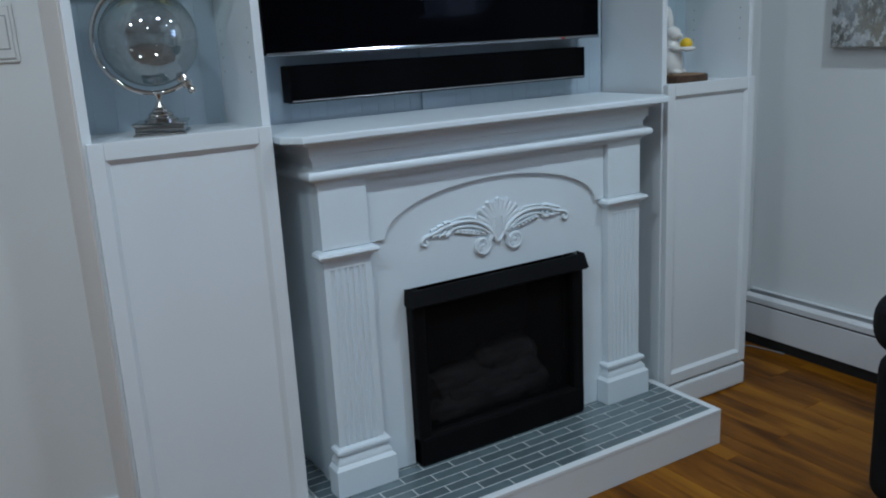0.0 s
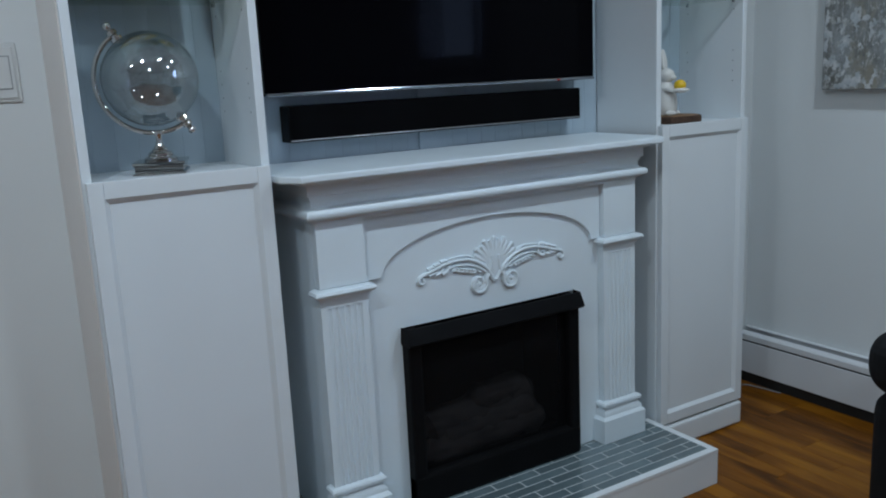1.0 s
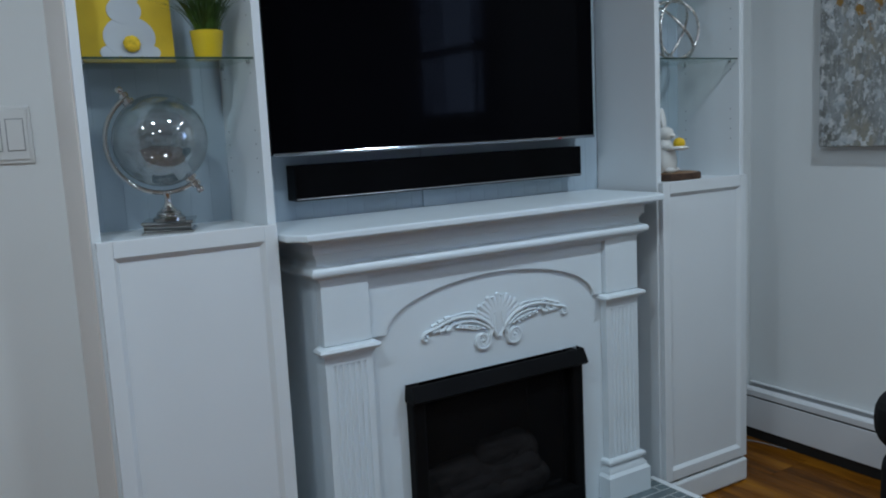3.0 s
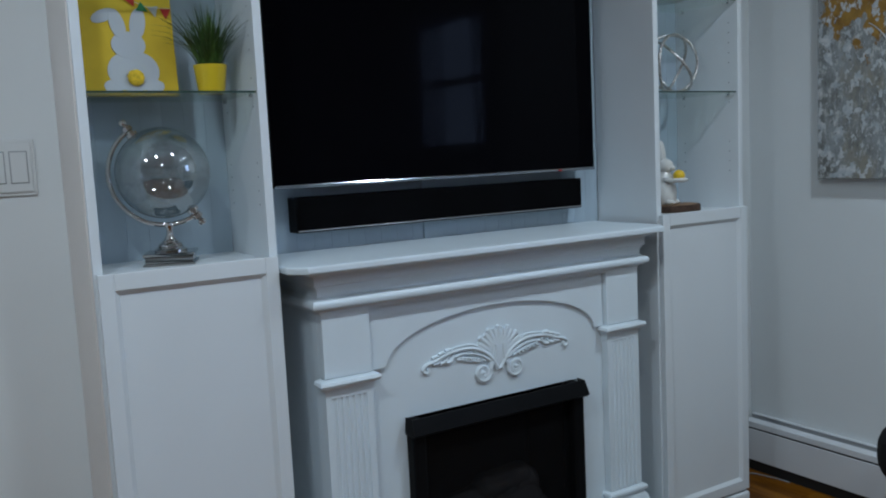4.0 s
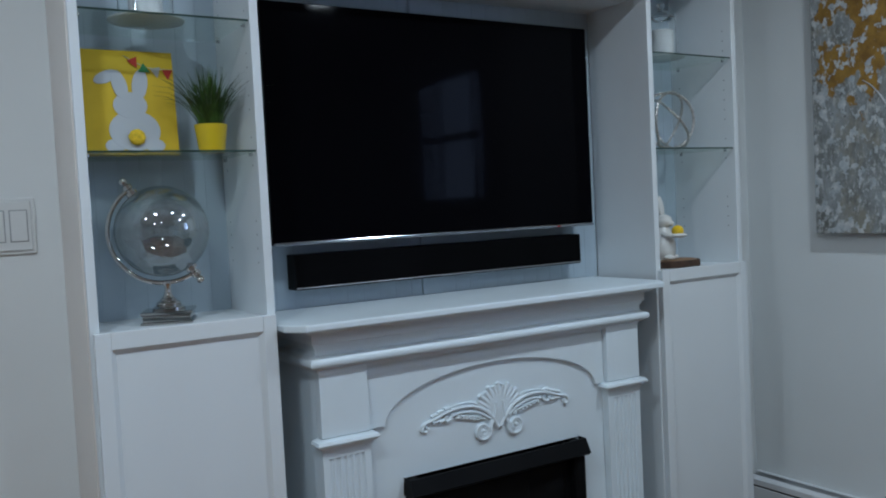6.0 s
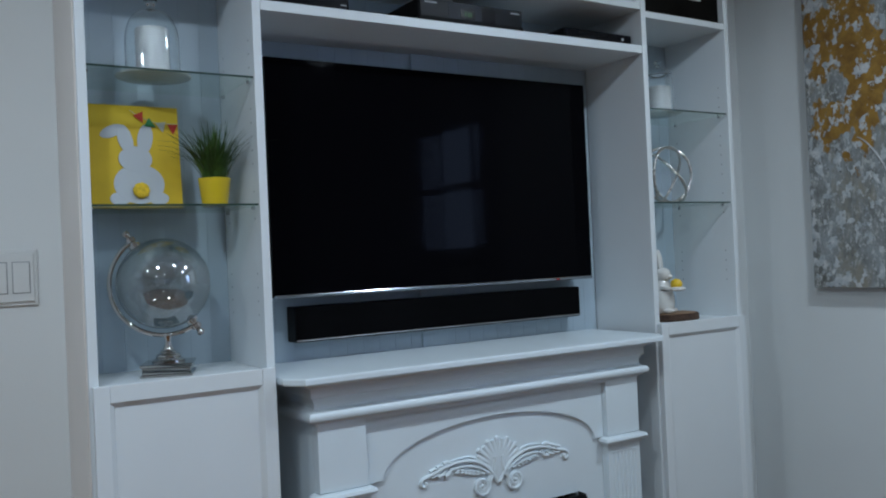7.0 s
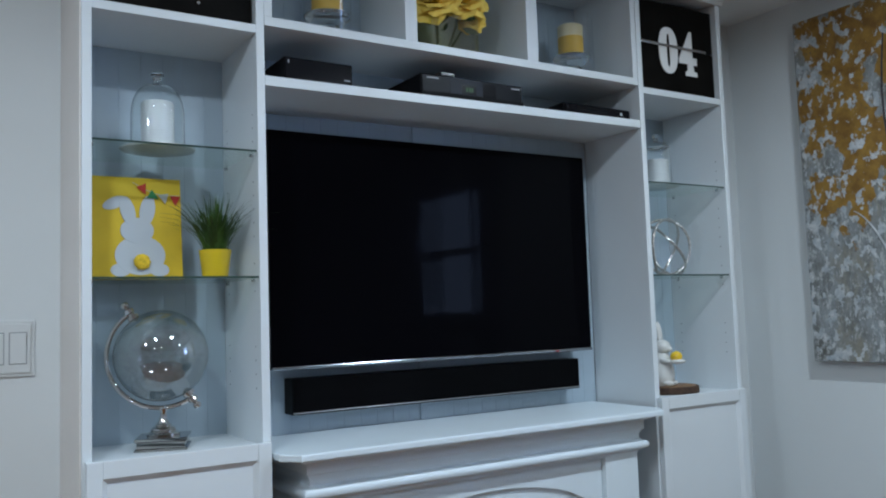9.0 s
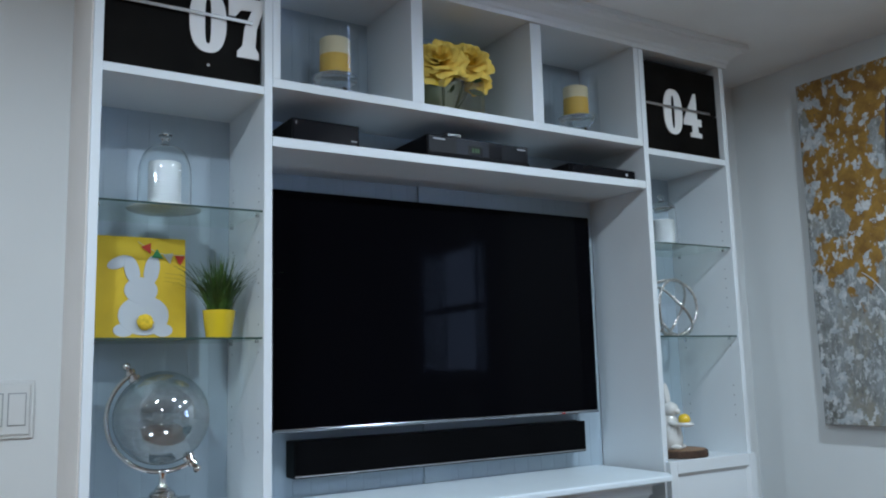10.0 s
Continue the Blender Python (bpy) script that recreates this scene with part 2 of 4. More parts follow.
# ---- electric insert ----
# Screen dims the logs; its grey share puts faint firebox light into the colour.
DARKPANE = bpy.data.materials.new("dark_screen")
DARKPANE.use_nodes = True
dn = DARKPANE.node_tree
dm, dt = dn.nodes.new("ShaderNodeMixShader"), dn.nodes.new("ShaderNodeBsdfTransparent")
dt.inputs[0].default_value = (0.82, 0.82, 0.84, 1)
dm.inputs[0].default_value = 0.22
dn.nodes["Principled BSDF"].inputs["Base Color"].default_value = (0.006, 0.0065, 0.0075, 1)
dn.nodes["Principled BSDF"].inputs["Roughness"].default_value = 0.55
dn.links.new(dt.outputs[0], dm.inputs[1])
dn.links.new(dn.nodes["Principled BSDF"].outputs[0], dm.inputs[2])
dn.links.new(dm.outputs[0], dn.nodes["Material Output"].inputs[0])
insert = thing("fireplace_insert", "black electric fireplace insert with moulded logs behind a dark screen", "fireplace insert", (XF, 0, 0))
part("surround", box(-0.284, -0.245, -0.034, 0.02, HZ, 0.60, 0.008), BLACK, insert)
part("surround", box(0.245, 0.284, -0.034, 0.02, HZ, 0.60, 0.008), BLACK, insert)
part("lower_panel", box(-0.284, 0.284, -0.036, 0.02, HZ, 0.20, 0.010), BLACK, insert)
part("hood", sweep([(0, 0.562), (0.012, 0.560), (0.02, 0.567), (0.004, 0.606), (0, 0.606)], [(-0.286, 0.002, -0.2, 0), (-0.286, -0.03, -0.2, -1), (0.286, -0.03, 0.2, -1), (0.286, 0.002, 0.2, 0)]), BLACK, insert)
part("mesh_screen", box(-0.245, 0.245, -0.012, -0.010, 0.19, 0.575), DARKPANE, insert, "dark see-through fire screen")
part("firebox_back", box(-0.245, 0.245, 0.19, 0.20, HZ, 0.60), BLACK, insert)
for a, b in ((-0.25, -0.244), (0.244, 0.25)):
    part("firebox_side", box(a, b, 0.021, 0.19, HZ, 0.60), BLACK, insert)
part("firebox_roof", box(-0.244, 0.244, 0.021, 0.19, 0.594, 0.60), BLACK, insert)
part("firebox_floor", box(-0.244, 0.244, 0.021, 0.19, 0.18, 0.19), BLACK, insert)

# ---- hearth ----
hearth = thing("hearth", "raised white hearth box topped with grey-blue glazed brick tiles", "hearth", (0, 0, 0))
HX0, HX1, HY0, HY1 = 0.402, 1.610, -0.266, 0.25
part("box", box(HX0, HX1, HY0, HY1, 0.0, 0.100, 0.002), WHITE, hearth)
part("edge_trim", box(HX0, HX1, HY0 - 0.001, HY0 + 0.021, 0.0985, HZ, 0.002), WHITE, hearth)
part("edge_trim", box(HX1 - 0.021, HX1 + 0.001, HY0 + 0.021, 0.02, 0.0985, HZ, 0.002), WHITE, hearth)
part("edge_trim", box(HX0 - 0.001, HX0 + 0.021, HY0 + 0.021, -0.02, 0.0985, HZ, 0.002), WHITE, hearth)

# ---- television and soundbar ----
tv = thing("television", "large flat black television hung on the blue back panel", "television", (0, 0, 0))
SCREEN = mat("screen_glass", (0.002, 0.002, 0.003), 0.04, var=0.0, spec=0.024)
part("screen", box(0.471, 1.530, 0.174, 0.178, 1.2115, 1.815), SCREEN, tv, "glossy black screen")
part("bezel", box(0.468, 1.532, 0.176, 0.203, 1.204, 1.818, 0.003), BLACK, tv)
bar = thing("soundbar", "long black soundbar under the television", "speaker", (0, 0, 0))
part("body", box(0.533, 1.498, 0.200, 0.258, 1.083, 1.176, 0.003), BLACK, bar)

# ---- side wall ----
art = thing("canvas_painting", "tall abstract canvas in white, grey and ochre blotches", "painting", (0, 0, 0))
heat = thing("baseboard_heater", "long white metal baseboard heater along the wall", "radiator", (0, 0, 0))

chair = thing("armchair", "dark charcoal armchair seen at the edge", "armchair", (0, 0, 0))

# ---- shelf tower details ----


def pane(name, tint=(0.93, 0.97, 0.95), gloss=0.0, strength=1.0, rim=0.5):
    """Thin clear glass: light passes straight through and glances off by Fresnel."""
    m = bpy.data.materials.new(name)
    m.use_nodes = True
    nt = m.node_tree
    nt.nodes.remove(nt.nodes["Principled BSDF"])
    out = nt.nodes["Material Output"]
    tr, gl, lw, mx = (nt.nodes.new(k) for k in ("ShaderNodeBsdfTransparent", "ShaderNodeBsdfGlossy", "ShaderNodeLayerWeight", "ShaderNodeMixShader"))
    lw.inputs["Blend"].default_value = 0.5
    pw, fr = nt.nodes.new("ShaderNodeMath"), nt.nodes.new("ShaderNodeMath")
    pw.operation, fr.operation = "POWER", "MULTIPLY_ADD"
    pw.inputs[1].default_value = 4.0
    fr.inputs[1].default_value, fr.inputs[2].default_value = rim, 0.045 * strength
    nt.links.new(lw.outputs["Facing"], pw.inputs[0])
    nt.links.new(pw.outputs[0], fr.inputs[0])
    tr.inputs[0].default_value = (*tint, 1)
    gl.inputs["Roughness"].default_value = gloss
    nt.links.new(fr.outputs[0], mx.inputs[0])
    nt.links.new(tr.outputs[0], mx.inputs[1])
    nt.links.new(gl.outputs[0], mx.inputs[2])
    nt.links.new(mx.outputs[0], out.inputs[0])
    return m




def glass(name, tint=(0.96, 0.98, 0.98), ior=1.45):
    """Blown glass with walls of its own, which bend the light."""
    m = bpy.data.materials.new(name)
    m.use_nodes = True
    b = m.node_tree.nodes["Principled BSDF"]
    b.inputs["Base Color"].default_value = (*tint, 1)
    b.inputs["Roughness"].default_value = 0.0
    b.inputs["IOR"].default_value = ior
    b.inputs["Transmission Weight"].default_value = 1.0
    return m


def walled(profile, t):
    """A lathe profile given a second wall inside it, t metres in."""
    inner = [(max(r - t, 0.0005), z - (t if k == len(profile) - 1 else 0)) for k, (r, z) in enumerate(profile)]
    return profile + inner[::-1] + [profile[0]]


PANE = pane("shelf_glass", (0.95, 0.985, 0.965))
EDGE = mat("green_glass_edge", (0.03, 0.06, 0.05), 0.15, var=0.1)
CHROME = mat("polished_nickel", (0.66, 0.63, 0.60), 0.03, metal=1.0, var=0.06, scale=20)
STEEL = mat("brushed_steel", (0.55, 0.56, 0.57), 0.25, metal=1.0, var=0.08, stretch=(4, 60, 60))
PIN = mat("pin_hole_dark", (0.28, 0.30, 0.32), 0.7)


def ring_frame(x0, x1, z0, z1, w, yo, yi):
    """A mitred sloping bead round the inside of a frame."""
    bm = bmesh.new()
    o = [bm.verts.new((x, yo, z)) for x, z in ((x0, z0), (x1, z0), (x1, z1), (x0, z1))]
    i = [bm.verts.new((x, yi, z)) for x, z in ((x0 + w, z0 + w), (x1 - w, z0 + w), (x1 - w, z1 - w), (x0 + w, z1 - w))]
    b = [bm.verts.new((v.co.x, yi + 0.004, v.co.z)) for v in o]
    for k in range(4):
        j = (k + 1) % 4
        bm.faces.new([o[k], o[j], i[j], i[k]])
        bm.faces.new([o[k], b[k], b[j], o[j]])
    bmesh.ops.recalc_face_normals(bm, faces=bm.faces[:])
    return bm


def door_on(t):
    w, st, yo = 0.40, 0.037, -0.020
    d = part("door", box(st - 0.004, w - st + 0.004, -0.010, -0.003, 0.12, 1.03), WHITE, t)
    part("stile", box(0.006, st, yo, -0.002, 0.092, ZDOOR, 0.0012), WHITE, d)
    part("stile", box(w - st, w - 0.006, yo, -0.002, 0.092, ZDOOR, 0.0012), WHITE, d)
    part("rail", box(st + 0.0003, w - st - 0.0003, yo + 0.0003, -0.002, 0.092, 0.126, 0.0012), WHITE, d)
    part("rail", box(st + 0.0003, w - st - 0.0003, yo + 0.0003, -0.002, 1.019, ZDOOR, 0.0012), WHITE, d)
    part("bead", ring_frame(st, w - st, 0.126, 1.019, 0.010, yo + 0.001, -0.0102), WHITE, d)


# Flat grey discs for the holes, coloured as the shade inside them.
HOLE = lathe([(0, -0.0004), (0.0022, -0.0004), (0.0022, 0.0004), (0, 0.0004)], 8)
HOLE_ME = bpy.data.meshes.new("pin_hole")
bmesh.ops.rotate(HOLE, verts=HOLE.verts, cent=(0, 0, 0), matrix=Matrix.Rotation(radians(90), 3, "Y"))
HOLE.to_mesh(HOLE_ME)
HOLE.free()
HOLE_ME.materials.append(PIN)

for t in [o for o in scene.objects if o.name.startswith("shelf_tower")]:
    door_on(t)
    x = PW
    while x < 0.40 - PW - 0.003:
        xe = min(x + 0.052, 0.40 - PW)
        part("back_board", box(x + 0.00005, xe - 0.00005, BACK - 0.001, BACK + 0.008, 1.02, TOPZ, 0.0006, None, 1), BEAD, t, "pale blue beadboard board")
        x = xe
    for z in (ZG1, ZG2):
        g = part("glass_shelf", box(PW + 0.001, 0.40 - PW - 0.001, 0.006, BACK - 0.006, z - 0.0045, z, 0), [PANE, EDGE], t, "clear glass shelf with green edge")
        for f in g.data.polygons:
            f.material_index = 1 if f.normal.y < -0.5 else 0
        for px_ in (PW + 0.004, 0.40 - PW - 0.004):
            for py in (0.035, 0.225):
                part("shelf_pin", box(px_ - 0.004, px_ + 0.004, py - 0.003, py + 0.003, z - 0.012, z - 0.0047, 0.001), STEEL, t)
    for k in (2, 3, 4, 5, 9, 10, 11, 13, 14, 15, 16, 17, 20, 21, 22):
        for py in (0.035, 0.225):
            h = new("pin_hole", HOLE_ME)
            h.parent = t
            h.location = (0.40 - PW - 0.0002, py, 1.1095 + 0.032 * k)

# ---- carved ornament on the mantel ----


def carving():
    bm = bmesh.new()

    def cord(pts, r0, r1, flat=0.55, n=18):
        """A tapering rib along a smooth curve through points in x and z."""
        P = [Vector((x, 0, z)) for x, z in pts]
        fine = []
        for i in range(len(P) - 1):
            p0, p1, p2, p3 = P[max(i - 1, 0)], P[i], P[i + 1], P[min(i + 2, len(P) - 1)]
            for k in range(5):
                u = k / 5
                fine.append(0.5 * ((2 * p1) + (p2 - p0) * u + (2 * p0 - 5 * p1 + 4 * p2 - p3) * u * u + (3 * p1 - p0 - 3 * p2 + p3) * u ** 3))
        fine.append(P[-1])
        m = len(fine)
        before = len(bm.verts)
        tube(fine, r0, 8, bm, radii=[r0 + (r1 - r0) * i / (m - 1) for i in range(m)])
        bm.verts.ensure_lookup_table()
        for v in bm.verts[before:]:
            v.co.y *= flat * 1.5

    def bead(x, z, r, d=0.9):
        q = bmesh.ops.create_uvsphere(bm, u_segments=12, v_segments=8, radius=r)["verts"]
        for v in q:
            v.co = Vector((x + v.co.x, v.co.y * d, z + v.co.z))

    # fan-shaped ground under the ribs
    back = bmesh.ops.create_uvsphere(bm, u_segments=28, v_segments=14, radius=1)["verts"]
    for v in back:
        v.co = Vector((v.co.x * (0.030 + 0.042 * max(0, v.co.z + 0.4)), v.co.y * 0.0046, 0.740 + v.co.z * 0.054))
    for k in range(-6, 7):                        # thin shell ribs spreading from the root
        a = radians(k * 9.6)
        reach = 0.098 - 0.0002 * k * k + (0.004 if k % 2 == 0 else -0.001)
        tip = (reach * math.sin(a), 0.700 + reach * math.cos(a))
        bend = 0.25 * math.sin(a) * reach
        cord([(0.0016 * k, 0.694), (0.30 * tip[0] - 0.18 * bend, 0.700 + 0.42 * (tip[1] - 0.700)), (0.68 * tip[0] - 0.10 * bend, 0.700 + 0.76 * (tip[1] - 0.700)), tip], 0.0022, 0.0070 if k % 2 == 0 else 0.0064, 0.60)
        if k % 2 == 0:                            # lobed rim
            bead(tip[0] * 0.97, tip[1] - 0.004, 0.0080, 0.50)
    for s in (-1, 1):
        turn = [(s * 0.054 - s * (0.0275 - 0.0013 * k) * math.cos(radians(-20 + 36 * k)), 0.681 - (0.0275 - 0.0013 * k) * math.sin(radians(-20 + 36 * k))) for k in range(17)]
        cord([(s * 0.012, 0.752), (s * 0.013, 0.730), (s * 0.019, 0.706)] + turn, 0.0060, 0.0034, 0.85)
        inner = [(s * 0.054 - s * (0.0190 - 0.0011 * k) * math.cos(radians(-10 + 36 * k)), 0.681 - (0.0190 - 0.0011 * k) * math.sin(radians(-10 + 36 * k))) for k in range(12)]
        cord([(s * 0.022, 0.744), (s * 0.024, 0.722), (s * 0.029, 0.702)] + inner, 0.0038, 0.0026, 0.85)
        bead(s * 0.054, 0.681, 0.0065, 1.1)
        # twin-stranded arm running out to the curled tip
        cord([(s * 0.004, 0.684), (s * 0.022, 0.712), (s * 0.046, 0.735), (s * 0.078, 0.750), (s * 0.110, 0.755), (s * 0.140, 0.754), (s * 0.172, 0.748), (s * 0.200, 0.738), (s * 0.222, 0.733), (s * 0.236, 0.727), (s * 0.240, 0.716), (s * 0.231, 0.709), (s * 0.224, 0.716), (s * 0.230, 0.721)], 0.0062, 0.0040, 0.85)
        cord([(s * 0.030, 0.710), (s * 0.056, 0.727), (s * 0.088, 0.738), (s * 0.120, 0.741), (s * 0.150, 0.736), (s * 0.164, 0.726)], 0.0048, 0.0026, 0.85)
        cord([(s * 0.050, 0.744), (s * 0.086, 0.762), (s * 0.120, 0.764), (s * 0.158, 0.760)], 0.0036, 0.0018, 0.85)
        for k in range(6):                        # serrated leaf under the arm
            x = 0.060 + 0.0125 * k
            cord([(s * x, 0.721 + 0.0024 * k), (s * (x + 0.006), 0.7135 + 0.0030 * k), (s * (x + 0.015), 0.7150 + 0.0030 * k)], 0.0058, 0.0022, 0.85)
        cord([(s * 0.046, 0.712), (s * 0.080, 0.724), (s * 0.112, 0.732), (s * 0.136, 0.736)], 0.0036, 0.0016, 1.0)
        for k in range(3):                        # acanthus lobes near the tip
            x = 0.146 + 0.020 * k
            z = 0.748 - 0.18 * (x - 0.146)
            cord([(s * x, z), (s * (x + 0.010), z + 0.012 - 0.002 * k), (s * (x + 0.026), z + 0.010 - 0.003 * k)], 0.0030, 0.0058 - 0.0008 * k, 0.8)
            cord([(s * x, z - 0.004), (s * (x + 0.008), z - 0.018 + 0.004 * k), (s * (x + 0.023), z - 0.022 + 0.005 * k)], 0.0034, 0.0062 - 0.0010 * k, 0.8)
    return bm


part("ornament", carving(), MANTEL, fire, "raised shell and scroll carving", smooth=True).location = (0.011, -0.003, 0)

# ---- log set in the insert ----
LOG = mat("ash_grey_log", (0.046, 0.041, 0.038), 0.9, var=0.6, scale=30, bump=1.0, bump_scale=70, stretch=(0.4, 2, 2))


def log(a, b, r):
    bm, n = bmesh.new(), 14
    a, b = Vector(a), Vector(b)
    pts = [a.lerp(b, i / n) + Vector((0, 0, 0.006 * noise.noise(Vector((i * 0.6, r * 50, a.x * 9))))) for i in range(n + 1)]
    tube(pts, r, 16, bm, radii=[r * (0.55 if i in (0, n) else 1) * (1 + 0.12 * noise.noise(Vector((i * 0.8, 3, r * 70)))) for i in range(n + 1)])
    for v in bm.verts:
        v.co += Vector((0, 1, 1)) * 0.006 * noise.noise(v.co * 45)
    return bm


for la, lb, lr in (((-0.20, 0.09, 0.285), (0.19, 0.10, 0.340), 0.052), ((-0.215, 0.06, 0.238), (0.20, 0.055, 0.268), 0.045), ((-0.03, 0.08, 0.345), (0.16, 0.095, 0.365), 0.040), ((-0.16, 0.075, 0.262), (0.18, 0.07, 0.305), 0.048)):
    part("log", log(Vector(la) - Vector((0, 0, 0.03)), Vector(lb) - Vector((0, 0, 0.04)), lr), LOG, insert, "grey moulded log", smooth=True)
part("ember_bed", box(-0.24, 0.24, 0.022, 0.14, 0.19, 0.205, 0.003), BLACK, insert)

# ---- television trim ----
part("lower_trim", box(0.470, 1.530, 0.168, 0.184, 1.2015, 1.2105, 0.003), mat("bright_trim", (0.30, 0.32, 0.35), 0.14, metal=1.0, var=0.05), tv, "bright metal strip under the screen")
part("wall_bracket", box(0.8, 1.2, 0.203, BACK - 0.001, 1.35, 1.65, 0.004), BLACK, tv)
part("standby_light", box(1.380, 1.392, 0.165, 0.169, 1.2030, 1.2075, 0.001), mat("red_lens", (0.35, 0.01, 0.01), 0.3), tv, "small red standby lens")
part("lower_lip", box(0.535, 1.496, 0.1965, 0.202, 1.0862, 1.0895, 0.001), mat("dark_lip", (0.30, 0.30, 0.31), 0.3, metal=0.6), bar, "thin grey metal lip")
part("grille", box(0.537, 1.494, 0.1976, 0.202, 1.0915, 1.173, 0.001), mat("speaker_cloth", (0.0025, 0.0025, 0.003), 0.9, var=0.2, bump=0.4, bump_scale=900, spec=0.05), bar, "black cloth grille")

# ---- window in the side wall ----
SKYB = bpy.data.materials.new("dusk_sky")
SKYB.use_nodes = True
SKYB.node_tree.nodes["Principled BSDF"].inputs["Base Color"].default_value = (0, 0, 0, 1)
SKYB.node_tree.nodes["Principled BSDF"].inputs["Emission Color"].default_value = (0.40, 0.55, 1.0, 1)
SKYB.node_tree.nodes["Principled BSDF"].inputs["Emission Strength"].default_value = 9.0
tagged(part("backdrop", box(6.0, 6.02, -9.0, 4.0, -1.0, 5.0), SKYB), "plain blue dusk sky outside the window", "sky", kind="structure")
win = thing("window_1", "white framed window with a dusk sky outside", "window", (0, 0, 0), kind="structure")
WY0, WY1, WZ0, WZ1 = -2.50, -1.67, 1.29, 2.1
for y0, y1, z0, z1 in ((WY0, WY0 + 0.05, WZ0, WZ1), (WY1 - 0.05, WY1, WZ0, WZ1), (WY0 + 0.05, WY1 - 0.05, WZ0, WZ0 + 0.05), (WY0 + 0.05, WY1 - 0.05, WZ1 - 0.05, WZ1), (WY0 + 0.05, WY1 - 0.05, 1.68, 1.72)):
    part("frame", box(XW + 0.02, XW + 0.07, y0, y1, z0, z1, 0.003), WHITE, win)
part("pane", box(XW + 0.044, XW + 0.047, WY0 + 0.05, WY1 - 0.05, WZ0 + 0.05, WZ1 - 0.05), PANE, win)
part("sill", box(XW - 0.03, XW + 0.02, WY0 - 0.03, WY1 + 0.03, WZ0 - 0.025, WZ0, 0.004), WHITE, win)
SHEER = mat("sheer_cloth", (0.30, 0.33, 0.40), 0.85, var=0.1, scale=20, bump=0.3, bump_scale=400)
SHEER.node_tree.nodes["Principled BSDF"].inputs["Alpha"].default_value = 0.40


def curtain(y0, y1, z0, z1, n, label):
    """Hanging cloth gathered into soft folds below a rod."""
    c = thing("curtain", label, "curtain", (XW - 0.06, 0, 0), "curtains at the window")
    bm = bmesh.new()
    cols = []
    for k in range(n * 8 + 1):
        u = k / (n * 8)
        y = y0 + (y1 - y0) * u
        d = 0.018 * math.sin(2 * math.pi * n * u) + 0.006 * math.sin(5.3 * n * u)
        cols.append([bm.verts.new((d * (1.25 - 0.5 * v), y, z0 + (z1 - z0) * v)) for v in (0, 0.33, 0.66, 1)])
    for a, b in zip(cols, cols[1:]):
        for k in range(3):
            bm.faces.new([a[k], b[k], b[k + 1], a[k + 1]])
    part("cloth", bm, SHEER, c, smooth=True)
    part("rod", tube([(0, y0 - 0.02, z1 + 0.008), (0, y1 + 0.02, z1 + 0.008)], 0.008, 10), STEEL, c, smooth=True)
    for y in (y0 - 0.01, y1 + 0.01):
        part("bracket", box(0, 0.0595, y - 0.004, y + 0.004, z1 + 0.002, z1 + 0.014, 0.001), STEEL, c)


curtain(-3.10, -1.98, 0.25, 2.2, 9, "sheer grey curtain drawn across part of the window")
curtain(-1.70, -1.46, 0.25, 2.2, 3, "sheer grey curtain gathered beside the window")
wb = bmesh.new()
for y0, y1, z0, z1 in ((YF, WY0, -0.018, CEIL), (WY1, YB, -0.018, CEIL), (WY0, WY1, -0.018, WZ0), (WY0, WY1, WZ1, CEIL)):
    box(XW, XW + 0.1, y0, y1, z0, z1, 0, wb)
bmesh.ops.remove_doubles(wb, verts=wb.verts, dist=1e-5)
tagged(part("wall_east", wb, WALL), "unseen plain wall closing one side of the room with a canvas on it", "wall", kind="structure")

# ---- painting ----


